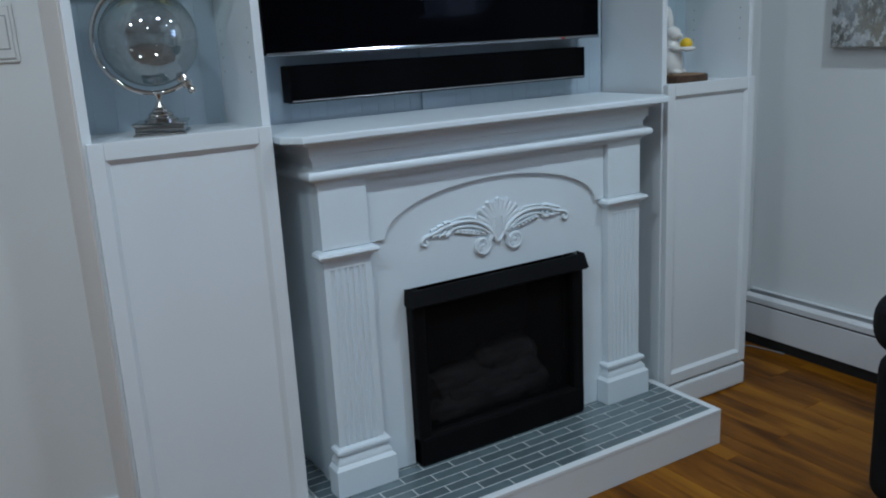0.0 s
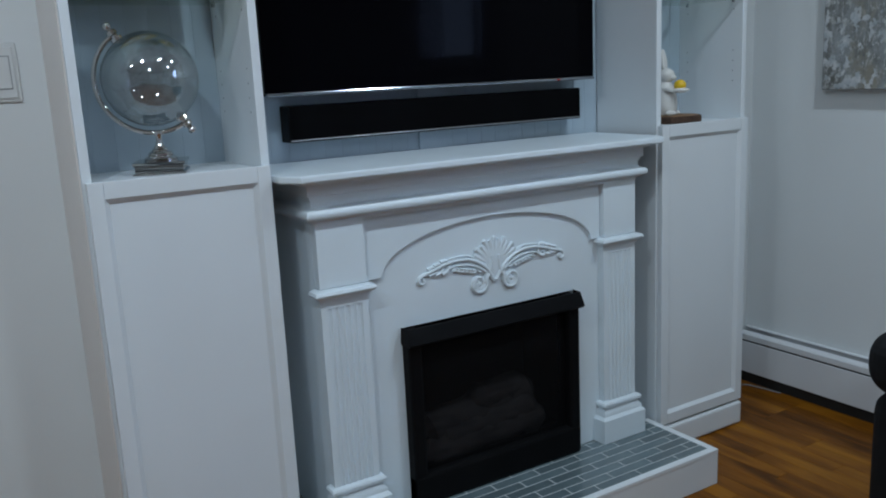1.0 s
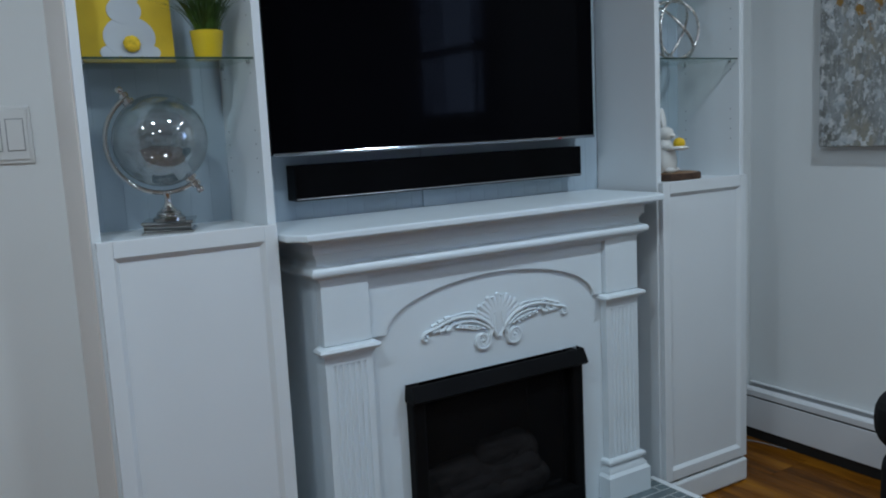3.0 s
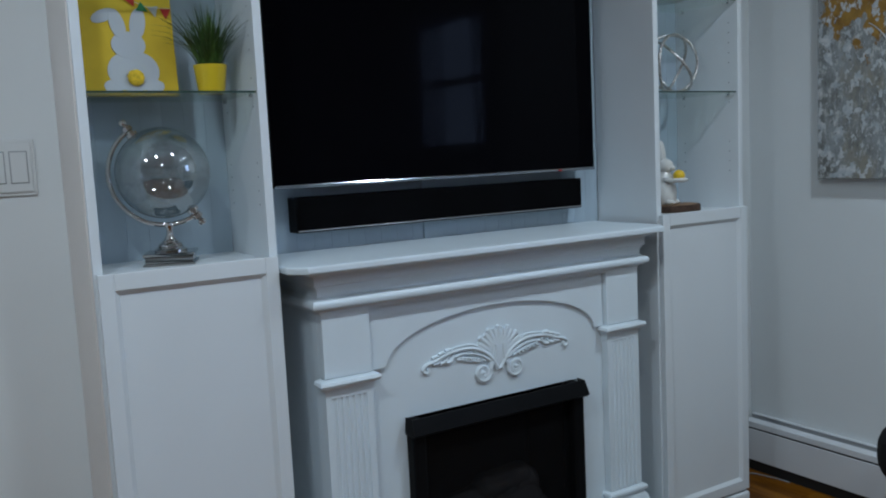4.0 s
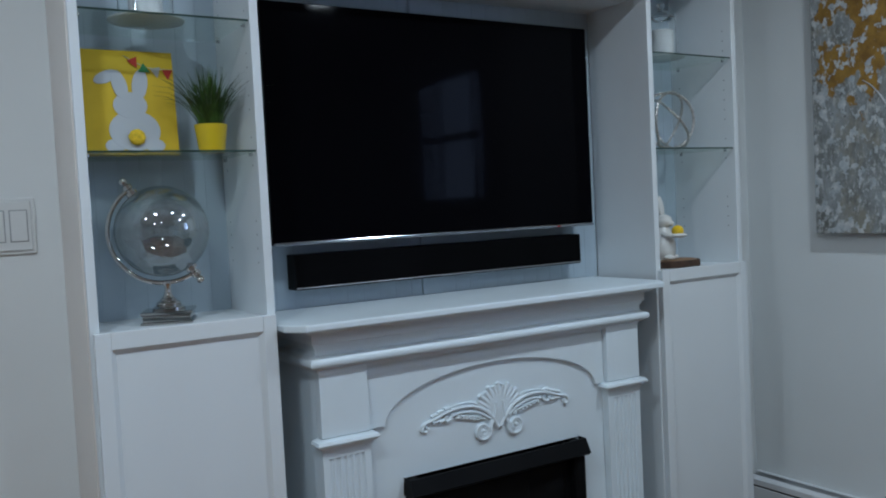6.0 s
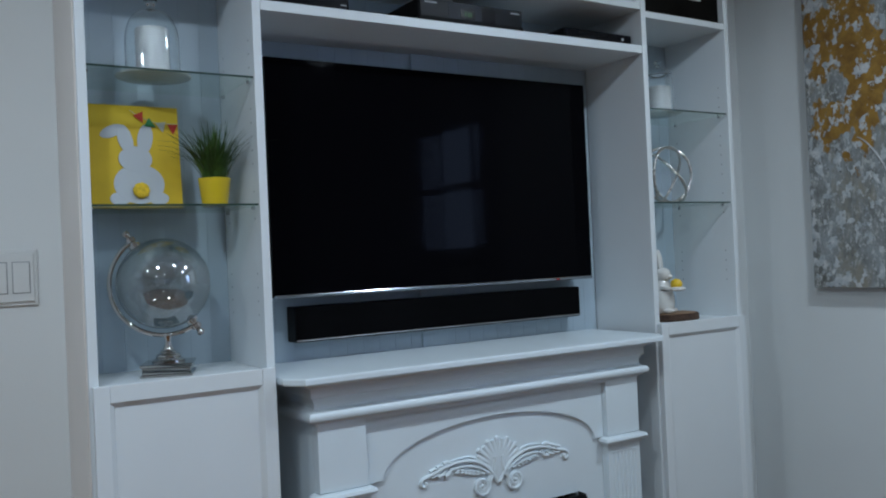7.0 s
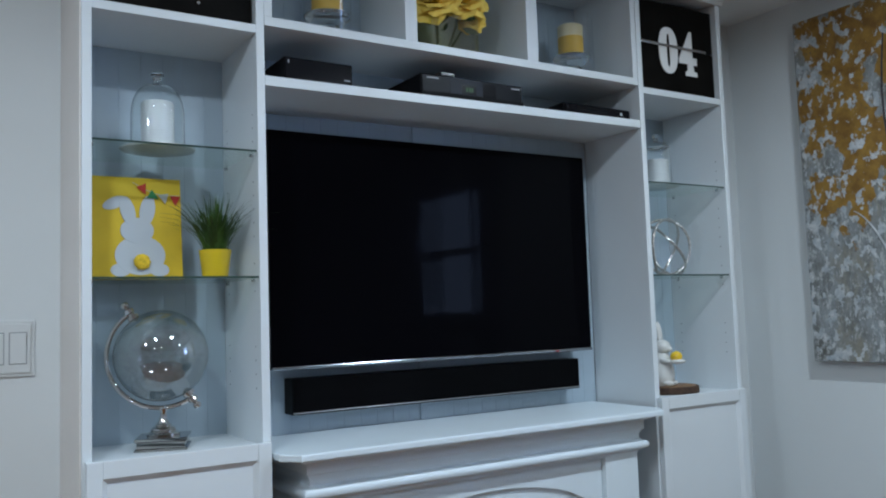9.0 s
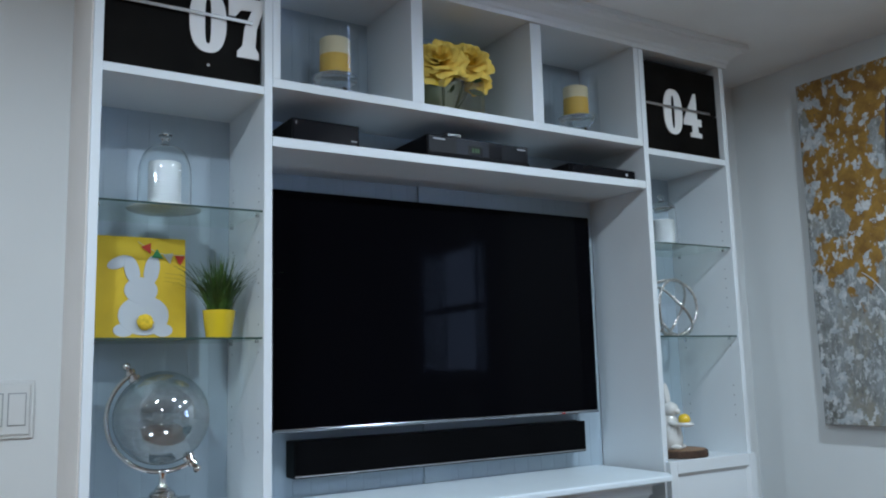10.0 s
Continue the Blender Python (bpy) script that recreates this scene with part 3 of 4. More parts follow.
def paint_material():
    """Thick mottled paint: grey and white ground, ochre leaves gathered towards the top."""
    m = bpy.data.materials.new("abstract_paint")
    m.use_nodes = True
    nt = m.node_tree
    L, N = nt.links, nt.nodes
    b = N["Principled BSDF"]
    tc = N.new("ShaderNodeTexCoord")

    def nz(scale, detail=5.0, rough=0.6, off=0.0, stretch=(1, 1, 1)):
        mp = N.new("ShaderNodeMapping")
        mp.inputs["Location"].default_value = (off, off * 0.7, off * 1.3)
        mp.inputs["Scale"].default_value = stretch
        L.new(tc.outputs["Object"], mp.inputs[0])
        n = N.new("ShaderNodeTexNoise")
        n.inputs["Scale"].default_value, n.inputs["Detail"].default_value, n.inputs["Roughness"].default_value = scale, detail, rough
        L.new(mp.outputs[0], n.inputs["Vector"])
        return n.outputs[0]

    def step(v, lo, hi):
        r = N.new("ShaderNodeMapRange")
        r.inputs["From Min"].default_value, r.inputs["From Max"].default_value = lo, hi
        L.new(v, r.inputs[0])
        return r.outputs[0]

    def blend(f, a, c):
        x = N.new("ShaderNodeMix")
        x.data_type = "RGBA"
        L.new(f, x.inputs[0])
        for k, v in ((6, a), (7, c)):
            if isinstance(v, tuple):
                x.inputs[k].default_value = (*v, 1)
            else:
                L.new(v, x.inputs[k])
        return x.outputs[2]

    def add(a, c, k=1.0):
        x = N.new("ShaderNodeMath")
        x.operation = "MULTIPLY_ADD"
        L.new(c, x.inputs[0])
        x.inputs[1].default_value = k
        L.new(a, x.inputs[2])
        return x.outputs[0]

    sep = N.new("ShaderNodeSeparateXYZ")
    L.new(tc.outputs["Object"], sep.inputs[0])
    col = blend(step(nz(14, 8, 0.75, 3, (1, 1, 0.5)), 0.36, 0.62), (0.12, 0.122, 0.11), (0.30, 0.325, 0.335))
    col = blend(step(nz(55, 7, 0.75, 9, (1, 1, 0.45)), 0.52, 0.60), col, (0.44, 0.45, 0.44))
    col = blend(step(nz(7, 6, 0.7, 77, (1, 1, 0.6)), 0.52, 0.64), col, (0.26, 0.245, 0.20))
    up = step(sep.outputs[2], 1.38, 1.64)
    margin = step(sep.outputs[1], -0.115, -0.04)
    och = step(add(add(nz(8.5, 7, 0.58, 21, (1, 1, 0.85)), up, 0.21), margin, -0.09), 0.652, 0.672)
    col = blend(och, col, blend(step(nz(24, 4, 0.6, 5), 0.35, 0.65), (0.19, 0.095, 0.016), (0.34, 0.19, 0.035)))
    left = step(sep.outputs[1], -0.30, -0.05)
    wht = step(add(nz(25, 6, 0.62, 33, (1, 1, 0.8)), left, 0.045), 0.555, 0.595)
    col = blend(wht, col, blend(step(nz(34, 5, 0.7, 61), 0.40, 0.62), (0.36, 0.40, 0.43), (0.58, 0.59, 0.59)))
    spk = step(add(nz(75, 5, 0.75, 41), left, 0.03), 0.635, 0.675)
    col = blend(spk, col, (0.06, 0.07, 0.09))
    L.new(col, b.inputs["Base Color"])
    b.inputs["Roughness"].default_value = 0.6
    bp = N.new("ShaderNodeBump")
    bp.inputs["Strength"].default_value, bp.inputs["Distance"].default_value = 0.6, 0.004
    L.new(add(nz(40, 6, 0.7, 2), wht, 0.6), bp.inputs["Height"])
    L.new(bp.outputs[0], b.inputs["Normal"])
    return m


AY0, AY1, AZ0, AZ1 = -0.78, -0.040, 1.125, 2.325
part("canvas", box(2.363, 2.4035, AY0, AY1, AZ0, AZ1, 0.003), paint_material(), art, "thickly painted mottled canvas")
BR = mat("dark_brush_stroke", (0.05, 0.045, 0.05), 0.6, var=0.4, scale=40)
part("trunk_stroke", tube([(2.3625, -0.36 + 0.012 * math.sin(k * 0.9), 1.16 + 0.094 * k) for k in range(12)], 0.004, 6, radii=[0.008 - 0.0005 * k for k in range(12)]), BR, art)
part("branch_stroke", tube([(2.3625, -0.355 + 0.012 * k, 1.42 + 0.032 * k - 0.0012 * k * k) for k in range(12)], 0.004, 6, radii=[0.005 - 0.0003 * k for k in range(12)]), mat("pale_brush_stroke", (0.4, 0.41, 0.42), 0.6, var=0.3), art)

# ---- baseboard heater ----
HEATP = mat("heater_enamel", (0.66, 0.68, 0.70), 0.42, var=0.02, scale=4, bump=0.05, bump_scale=50)
part("back_plate", box(2.396, 2.4045, -3.0, 0.262, 0.02, 0.212, 0.001), HEATP, heat)
part("front_cover", box(2.338, 2.342, -3.0, 0.262, 0.046, 0.168, 0.0015), HEATP, heat)
part("damper", prism([(2.338, 0.176), (2.342, 0.173), (2.368, 0.198), (2.366, 0.203), (2.344, 0.200), (2.338, 0.196)], 0, 1), HEATP, heat).matrix_basis = Matrix(((1, 0, 0, 0), (0, 3.262, 0, -3.0), (0, 0, 1, 0), (0, 0, 0, 1)))
part("top_lip", box(2.389, 2.3965, -3.0, 0.262, 0.205, 0.212, 0.002), HEATP, heat)
# Block for the fins; the shade of slot and floor gap is its colour.
part("fin_core", box(2.350, 2.3955, -2.99, 0.26, 0.003, 0.190), mat("gap_shade", (0.012, 0.012, 0.012), 0.8), heat, "dark block for the fins and the shade in the gaps")
for y in (-2.9, -1.9, -0.9):
    part("bracket", box(2.343, 2.3495, y, y + 0.004, 0.0, 0.05, 0.001), HEATP, heat)

# ---- armchair at the edge ----
FAB = mat("charcoal_upholstery", (0.008, 0.0085, 0.0095), 0.85, var=0.25, scale=30, bump=0.4, bump_scale=500, spec=0.2)
part("seat_base", box(1.56, 2.12, -1.45, -0.80, 0.06, 0.40, 0.03, None, 3), FAB, chair)
part("backrest", box(1.526, 2.14, -0.93, -0.760, 0.08, 0.468, 0.05, None, 5), FAB, chair)
part("head_cushion", box(1.498, 2.15, -0.95, -0.748, 0.462, 0.620, 0.068, None, 6), FAB, chair)
part("seat_cushion", box(1.62, 2.06, -1.47, -0.94, 0.40, 0.50, 0.04, None, 4), FAB, chair)
for x in (1.545, 2.06):
    part("armrest", box(x, x + 0.08, -1.45, -0.94, 0.08, 0.56, 0.03, None, 3), FAB, chair)
for x in (1.60, 2.05):
    for y in (-1.40, -0.86):
        part("leg", box(x, x + 0.04, y, y + 0.04, 0.0, 0.07, 0.004), BLACK, chair)

# ---- light switch ----
sw = thing("light_switch", "white double rocker switch with a stepped cover plate", "switch", (-0.115, YB, 1.285))
IV = mat("switch_plastic", (0.70, 0.72, 0.72), 0.35, var=0.01)
part("cover_plate", box(-0.058, 0.058, -0.006, -0.0005, -0.064, 0.064, 0.003), IV, sw)
part("raised_rim", box(-0.050, 0.050, -0.010, -0.0055, -0.056, 0.056, 0.003), IV, sw)
for x in (-0.023, 0.023):
    r = part("rocker", prism([(x - 0.0165, -0.034), (x + 0.0165, -0.034), (x + 0.0165, 0.034), (x - 0.0165, 0.034)], -0.0135, -0.0095, 0.001), IV, sw)
    # Grey sheet, coloured as the shade in the gap round the rocker.
    part("rocker_gap", box(x - 0.0185, x + 0.0185, -0.0104, -0.0098, -0.036, 0.036), PIN, sw)

# ---- cable by the heater ----
cab = part("cable", tube([(2.25, 0.25, 0.003), (2.29, 0.23, 0.003), (2.32, 0.19, 0.003), (2.335, 0.13, 0.003), (2.345, 0.06, 0.003)], 0.0022, 6), PIN, None, smooth=True)
tagged(cab, "thin grey cable lying on the wooden floor", "cable")

# ---- things on the shelves ----
YELLOW = mat("yellow_glaze", (0.72, 0.52, 0.02), 0.3, var=0.05, coat=0.3)
PORC = mat("white_porcelain", (0.74, 0.73, 0.70), 0.18, var=0.03, coat=0.4)
WAX = mat("ivory_wax", (0.36, 0.38, 0.385), 0.5, var=0.04, spec=0.4)
WAXY = mat("yellow_wax", (0.70, 0.43, 0.06), 0.5, var=0.06, spec=0.4)

# glass globe on a nickel stand
globe = thing("glass_globe", "clear glass globe tilted in a polished nickel stand", "globe", (0.19, 0.125, 1.0555), "")
GC, GR = Vector((-0.004, 0, 0.207)), 0.104
ball = bmesh.new()
bmesh.ops.create_uvsphere(ball, u_segments=48, v_segments=32, radius=GR)
bmesh.ops.translate(ball, verts=ball.verts, vec=GC)
part("globe", ball, pane("globe_glass", (0.78, 0.80, 0.795), strength=5.6, rim=0.62), globe, "clear reflective glass ball", smooth=True)


def lands():
    """Frosted land shapes laid on the ball."""
    bm = bmesh.new()
    bmesh.ops.create_icosphere(bm, subdivisions=6, radius=GR * 1.002)
    keep = [f for f in bm.faces if noise.noise(f.calc_center_median() * 14 + Vector((3.1, 0.4, 8.2))) + 0.5 * noise.noise(f.calc_center_median() * 40) > 0.20]
    bmesh.ops.delete(bm, geom=[f for f in bm.faces if f not in set(keep)], context="FACES")
    bmesh.ops.translate(bm, verts=bm.verts, vec=GC)
    return bm


def frost():
    m = bpy.data.materials.new("frosted_print")
    m.use_nodes = True
    nt = m.node_tree
    mx, tr = nt.nodes.new("ShaderNodeMixShader"), nt.nodes.new("ShaderNodeBsdfTransparent")
    b = nt.nodes["Principled BSDF"]
    b.inputs["Base Color"].default_value = (0.62, 0.66, 0.68, 1)
    b.inputs["Roughness"].default_value = 0.25
    mx.inputs[0].default_value = 0.07
    nt.links.new(tr.outputs[0], mx.inputs[1])
    nt.links.new(b.outputs[0], mx.inputs[2])
    nt.links.new(mx.outputs[0], nt.nodes["Material Output"].inputs[0])
    return m


part("land_print", lands(), frost(), globe, "frosted map print", smooth=True)
AX = Vector((-0.56, 0, 0.83)).normalized()          # axis of the ball
a0 = math.atan2(AX.z, AX.x)
arc = [GC + Vector((math.cos(a0 + math.pi * k / 30), 0, math.sin(a0 + math.pi * k / 30))) * (GR + 0.014) for k in range(31)]
ring = bmesh.new()
tube(arc, 0.0056, 12, ring)
part("meridian_arm", ring, CHROME, globe, smooth=True)
for s in (1, -1):
    pin = bmesh.new()
    base = GC + AX * s * (GR - 0.001)
    tube([base + AX * s * d for d in (0, 0.007, 0.007, 0.013, 0.015, 0.024, 0.028, 0.032, 0.037, 0.042, 0.044)], 0.004, 18, pin, radii=[0.014, 0.014, 0.008, 0.008, 0.0115, 0.0115, 0.005, 0.0085, 0.0095, 0.007, 0.001])
    part("pivot_knob", pin, CHROME, globe, smooth=True)
part("stem", lathe([(0, 0.048), (0.012, 0.048), (0.013, 0.056), (0.008, 0.064), (0.0065, 0.078), (0.010, 0.086), (0.009, 0.092), (0, 0.093)], 24), CHROME, globe, smooth=True)
foot = lathe([(0, 0.0185), (0.036, 0.0185), (0.0365, 0.024), (0.033, 0.028), (0.027, 0.030), (0.028, 0.034), (0.025, 0.040), (0.017, 0.044), (0.018, 0.047), (0.013, 0.050), (0, 0.0505)], 36)
for v in foot.verts:
    v.co.z = 0.027 + (v.co.z - 0.0185) * 0.886
part("pedestal", foot, CHROME, globe, smooth=True)


def slab_foot(h=0.0275, r=0.054):
    """Square foot with a thin top plate, hollowed sides and a flared sole."""
    bm = bmesh.new()
    prof = [(r + 0.002, 0.0), (r + 0.002, 0.0040), (r - 0.0010, 0.0046), (r - 0.0025, 0.0060), (r - 0.0025, 0.0190), (r + 0.0015, 0.0215), (r + 0.002, h - 0.001), (r + 0.001, h)]
    rows = [[bm.verts.new((sx * q, sy * q, z)) for sx, sy in ((-1, -1), (1, -1), (1, 1), (-1, 1))] for q, z in prof]
    for a, b in zip(rows, rows[1:]):
        for k in range(4):
            bm.faces.new([a[k], a[(k + 1) % 4], b[(k + 1) % 4], b[k]])
    bm.faces.new(rows[0][::-1])
    bm.faces.new(rows[-1])
    bmesh.ops.recalc_face_normals(bm, faces=bm.faces[:])
    return bm


# Darker than the stand: the dark room's reflection is put into the colour.
part("base_slab", slab_foot(), mat("nickel_dark_reflection", (0.30, 0.29, 0.28), 0.03, metal=1.0, var=0.1, scale=20), globe, "polished nickel foot with a dark reflection in its colour")
globe.matrix_basis = pose(0.192, 0.125, 1.0500, 0, 0, -20)

# rabbit picture
pic = thing("rabbit_picture", "yellow canvas with a white rabbit cut-out and bunting", "picture", (0.0, 0, 0))
pic.matrix_basis = pose(0.145, 0.150, ZG1 + 0.0003, -5, 0, 0)
part("canvas", box(-0.100, 0.100, -0.004, 0.012, 0.0006, 0.240, 0.001), mat("yellow_paper", (0.62, 0.42, 0.012), 0.65, var=0.09, scale=14), pic)
PAPER = mat("white_card", (0.46, 0.495, 0.52), 0.7, var=0.03)


def oval(cx, cz, rx, rz, tilt=0.0, n=28):
    t = radians(tilt)
    return [(cx + rx * math.cos(a) * math.cos(t) - rz * math.sin(a) * math.sin(t), cz + rx * math.cos(a) * math.sin(t) + rz * math.sin(a) * math.cos(t)) for a in (2 * math.pi * k / n for k in range(n))]


for nm, pts, y in (("rabbit_body", oval(0.004, 0.056, 0.056, 0.046), -0.0062), ("rabbit_foot", oval(-0.040, 0.022, 0.022, 0.015), -0.0058), ("rabbit_foot", oval(0.046, 0.022, 0.022, 0.015), -0.0066),
                   ("rabbit_head", oval(-0.002, 0.114, 0.037, 0.030), -0.0070), ("rabbit_ear", oval(0.022, 0.162, 0.017, 0.036, -10), -0.0064), ("rabbit_ear", oval(-0.022, 0.160, 0.016, 0.034, 14), -0.0074), ("rabbit_ear_tip", oval(-0.050, 0.178, 0.028, 0.013, 25), -0.0060)):
    part(nm, prism(pts, y, -0.0041), PAPER, pic)
tail = bmesh.new()
bmesh.ops.create_icosphere(tail, subdivisions=4, radius=0.018)
for v in tail.verts:
    v.co *= 1 + 0.12 * noise.noise(v.co * 180)
    v.co.y *= 0.6
bmesh.ops.translate(tail, verts=tail.verts, vec=(0.006, -0.012, 0.040))
part("pompom_tail", tail, mat("yellow_yarn", (0.75, 0.50, 0.03), 0.9, var=0.2, scale=120, bump=0.8, bump_scale=300), pic)
for x, z, tilt, c in ((0.012, 0.214, 25, (0.45, 0.035, 0.02)), (0.034, 0.198, 60, (0.03, 0.20, 0.07)), (0.060, 0.194, 10, (0.42, 0.42, 0.36)), (0.086, 0.190, 0, (0.45, 0.035, 0.02))):
    t = radians(tilt)
    tri = [(x + u * math.cos(t) - w * math.sin(t), z + u * math.sin(t) + w * math.cos(t)) for u, w in ((-0.012, 0.008), (0.012, 0.008), (0, -0.016))]
    part("bunting_flag", prism(tri, -0.0085, -0.0078), mat("felt", c, 0.8, var=0.1), pic)
part("bunting_string", tube([(-0.01, -0.0076, 0.228), (0.012, -0.0078, 0.214), (0.04, -0.0078, 0.202), (0.065, -0.0078, 0.199), (0.098, -0.0076, 0.200)], 0.0006, 5), PAPER, pic)

# potted grass
plant = thing("potted_grass", "bushy green grass plant in a small yellow pot", "plant", (0.309, 0.105, ZG1 + 0.0005))
part("pot", lathe([(0, 0), (0.028, 0), (0.029, 0.002), (0.037, 0.062), (0.0375, 0.066), (0.035, 0.066), (0.034, 0.056), (0, 0.056)], 36), YELLOW, plant, smooth=True)


def blades():
    r = random.Random(3)
    bm = bmesh.new()
    for k in range(210):
        a, lean = r.uniform(0, 2 * math.pi), r.random() ** 0.8
        rad = 0.026 * math.sqrt(r.random())
        p = Vector((rad * math.cos(a), rad * math.sin(a), 0.054))
        ln = r.uniform(0.105, 0.165) * (1 - 0.10 * lean)
        out = Vector((math.cos(a), math.sin(a), 0))
        side = Vector((-math.sin(a), math.cos(a), 0)) * r.uniform(0.0020, 0.0030)
        bend = r.uniform(0.45, 1.35) * lean
        prev = None
        for i in range(6):
            u = i / 5
            c = p + out * (ln * (0.36 * lean * u + 0.55 * bend * u * u)) + Vector((0, 0, ln * (u - 0.34 * bend * u * u * u)))
            w = side * (1 - u ** 1.6)
            row_ = [bm.verts.new(c - w), bm.verts.new(c + w + Vector((0, 0, 0.0003)))]
            if prev:
                bm.faces.new([prev[0], prev[1], row_[1], row_[0]])
            prev = row_
    return bm


GRASS = mat("grass_green", (0.035, 0.085, 0.014), 0.4, var=0.5, scale=40)
tagged(part("grass_blades", blades(), GRASS, plant, "thin dark green blades"), kind="stuff")

# cloche with a candle
clo = thing("glass_cloche", "clear glass bell dome over a white candle on a plate", "cloche", (0.184, 0.125, ZG2 + 0.0005))
part("plate", lathe([(0, 0), (0.055, 0), (0.082, 0.005), (0.084, 0.008), (0.081, 0.010), (0.058, 0.008), (0, 0.008)], 44), PORC, clo, smooth=True)
BLOWN = glass("blown_glass")
dome = part("dome", lathe(walled([(0.0615, 0.0085), (0.0605, 0.020), (0.0600, 0.088), (0.0588, 0.104), (0.0555, 0.120), (0.050, 0.134), (0.042, 0.146), (0.032, 0.154), (0.020, 0.159), (0.009, 0.161)], 0.0018), 64), BLOWN, clo, smooth=True)
part("knob", lathe([(0, 0.1612), (0.009, 0.1612), (0.0080, 0.167), (0.010, 0.174), (0.0145, 0.181), (0.0155, 0.185), (0.013, 0.1885), (0, 0.189)], 28), BLOWN, dome, smooth=True)
part("candle", lathe([(0, 0.0085), (0.036, 0.0085), (0.037, 0.012), (0.037, 0.113), (0.035, 0.117), (0.028, 0.115), (0, 0.112)], 36), WAX, clo, smooth=True)

# jar with a white candle on a plate
jar = thing("glass_jar", "lidded clear glass jar with a white candle on a white plate", "jar", (X2 + 0.194, 0.125, ZG2 + 0.0005))
part("plate", lathe([(0, 0), (0.050, 0), (0.072, 0.006), (0.073, 0.008), (0.05, 0.007), (0, 0.007)], 36), PORC, jar, smooth=True)
part("jar", lathe(walled([(0.046, 0.0075), (0.047, 0.012), (0.047, 0.118), (0.045, 0.132), (0.042, 0.136)], 0.0018), 48), BLOWN, jar, smooth=True)
lid = part("lid", lathe(walled([(0.0445, 0.1364), (0.0455, 0.140), (0.042, 0.145), (0.030, 0.153), (0.012, 0.159), (0.007, 0.161)], 0.0018), 40), BLOWN, jar, "domed clear glass lid", smooth=True)
part("knob", lathe([(0, 0.1612), (0.007, 0.1612), (0.007, 0.167), (0.012, 0.175), (0.011, 0.182), (0, 0.185)], 24), BLOWN, lid, smooth=True)
part("candle", lathe([(0, 0.008), (0.039, 0.008), (0.039, 0.094), (0.034, 0.097), (0, 0.095)], 32), WAX, jar, smooth=True)

for blown in [dome, lid, *dome.children, *lid.children, *(c for c in jar.children if c.name.startswith("jar"))]:
    blown.visible_shadow = False

# twisted wire sculpture
knot = thing("wire_sculpture", "silver sculpture of three interlocked wire rings", "sculpture", (X2 + 0.208, 0.125, ZG1 + 0.002))
WIRE = mat("hammered_silver", (0.62, 0.60, 0.57), 0.28, metal=1.0, var=0.25, scale=90, bump=0.6, bump_scale=260)
for yaw, tilt, sc in ((-24, 80, 1.0), (20, 103, 1.0), (72, 62, 0.96)):
    R = Matrix.Rotation(radians(yaw), 3, "Z") @ Matrix.Rotation(radians(tilt), 3, "X")
    pts = [R @ Vector((0.090 * sc * math.cos(a), 0.094 * sc * math.sin(a), 0.010 * math.sin(2 * a))) for a in (2 * math.pi * k / 48 for k in range(48))]
    lo = min(p.z for p in pts)
    part("wire_ring", tube([p + Vector((0, 0, -lo + 0.0035)) for p in pts], 0.0046, 10, closed=True), WIRE, knot, smooth=True)

# rabbit figurine on a wood slice
slab = thing("wood_slice", "round slice of dark bark-edged wood", "wood slice", (X2 + 0.190, 0.125, 1.0500))
sl = lathe([(0, 0), (0.098, 0), (0.100, 0.004), (0.099, 0.020), (0.096, 0.022), (0, 0.022)], 40)
for v in sl.verts:
    q = 1 + 0.03 * noise.noise(Vector((math.atan2(v.co.y, v.co.x) * 2, 1, 0)))
    v.co.x *= q
    v.co.y *= q
part("bark", sl, mat("bark", (0.055, 0.028, 0.016), 0.85, var=0.5, scale=60, bump=0.9, bump_scale=120), slab)
part("cut_face", lathe([(0, 0.0221), (0.090, 0.0221), (0.090, 0.0228), (0, 0.0228)], 36), mat("cut_wood", (0.25, 0.14, 0.07), 0.6, var=0.25, scale=20), slab)


def rabbit():
    bm = bmesh.new()
    lathe([(0, 0), (0.027, 0.001), (0.035, 0.016), (0.038, 0.036), (0.034, 0.062), (0.026, 0.088), (0.019, 0.102), (0, 0.106)], 28, bm)

    def lump(c, r, sc=(1, 1, 1), rot=None, mi=0):
        q = bmesh.ops.create_uvsphere(bm, u_segments=18, v_segments=12, radius=r)["verts"]
        for v in q:
            w = Vector((v.co.x * sc[0], v.co.y * sc[1], v.co.z * sc[2]))
            v.co = (rot @ w if rot else w) + Vector(c)
            for f in v.link_faces:
                f.material_index = mi
        return q

    lump((0.004, -0.004, 0.120), 0.024, (1.12, 1, 0.95))
    lump((0.026, -0.008, 0.113), 0.010, (1.1, 1, 0.9))
    for s in (-1, 1):
        lump((-0.006, s * 0.011, 0.166), 0.011, (0.72, 0.8, 3.1), Matrix.Rotation(radians(-9), 3, "Y"))
        lump((0.024, s * 0.022 - 0.004, 0.008), 0.012, (1.5, 0.9, 0.75))
        lump((0.022, s * 0.026 - 0.004, 0.078), 0.010, (2.0, 0.85, 0.85), Matrix.Rotation(radians(14), 3, "Y"))
    lump((0.052, -0.018, 0.076), 0.024, (1.1, 1.0, 0.35))
    lump((0.050, -0.018, 0.090), 0.0185, (1.0, 1.0, 0.95), None, 1)
    return bm


fig = part("rabbit_figurine", rabbit(), [PORC, mat("yellow_egg", (0.78, 0.50, 0.015), 0.3, coat=0.3)], None, smooth=True)
fig.matrix_basis = pose(X2 + 0.168, 0.125, 1.0730, 0, 0, -62) @ Matrix.Scale(1.05, 4)
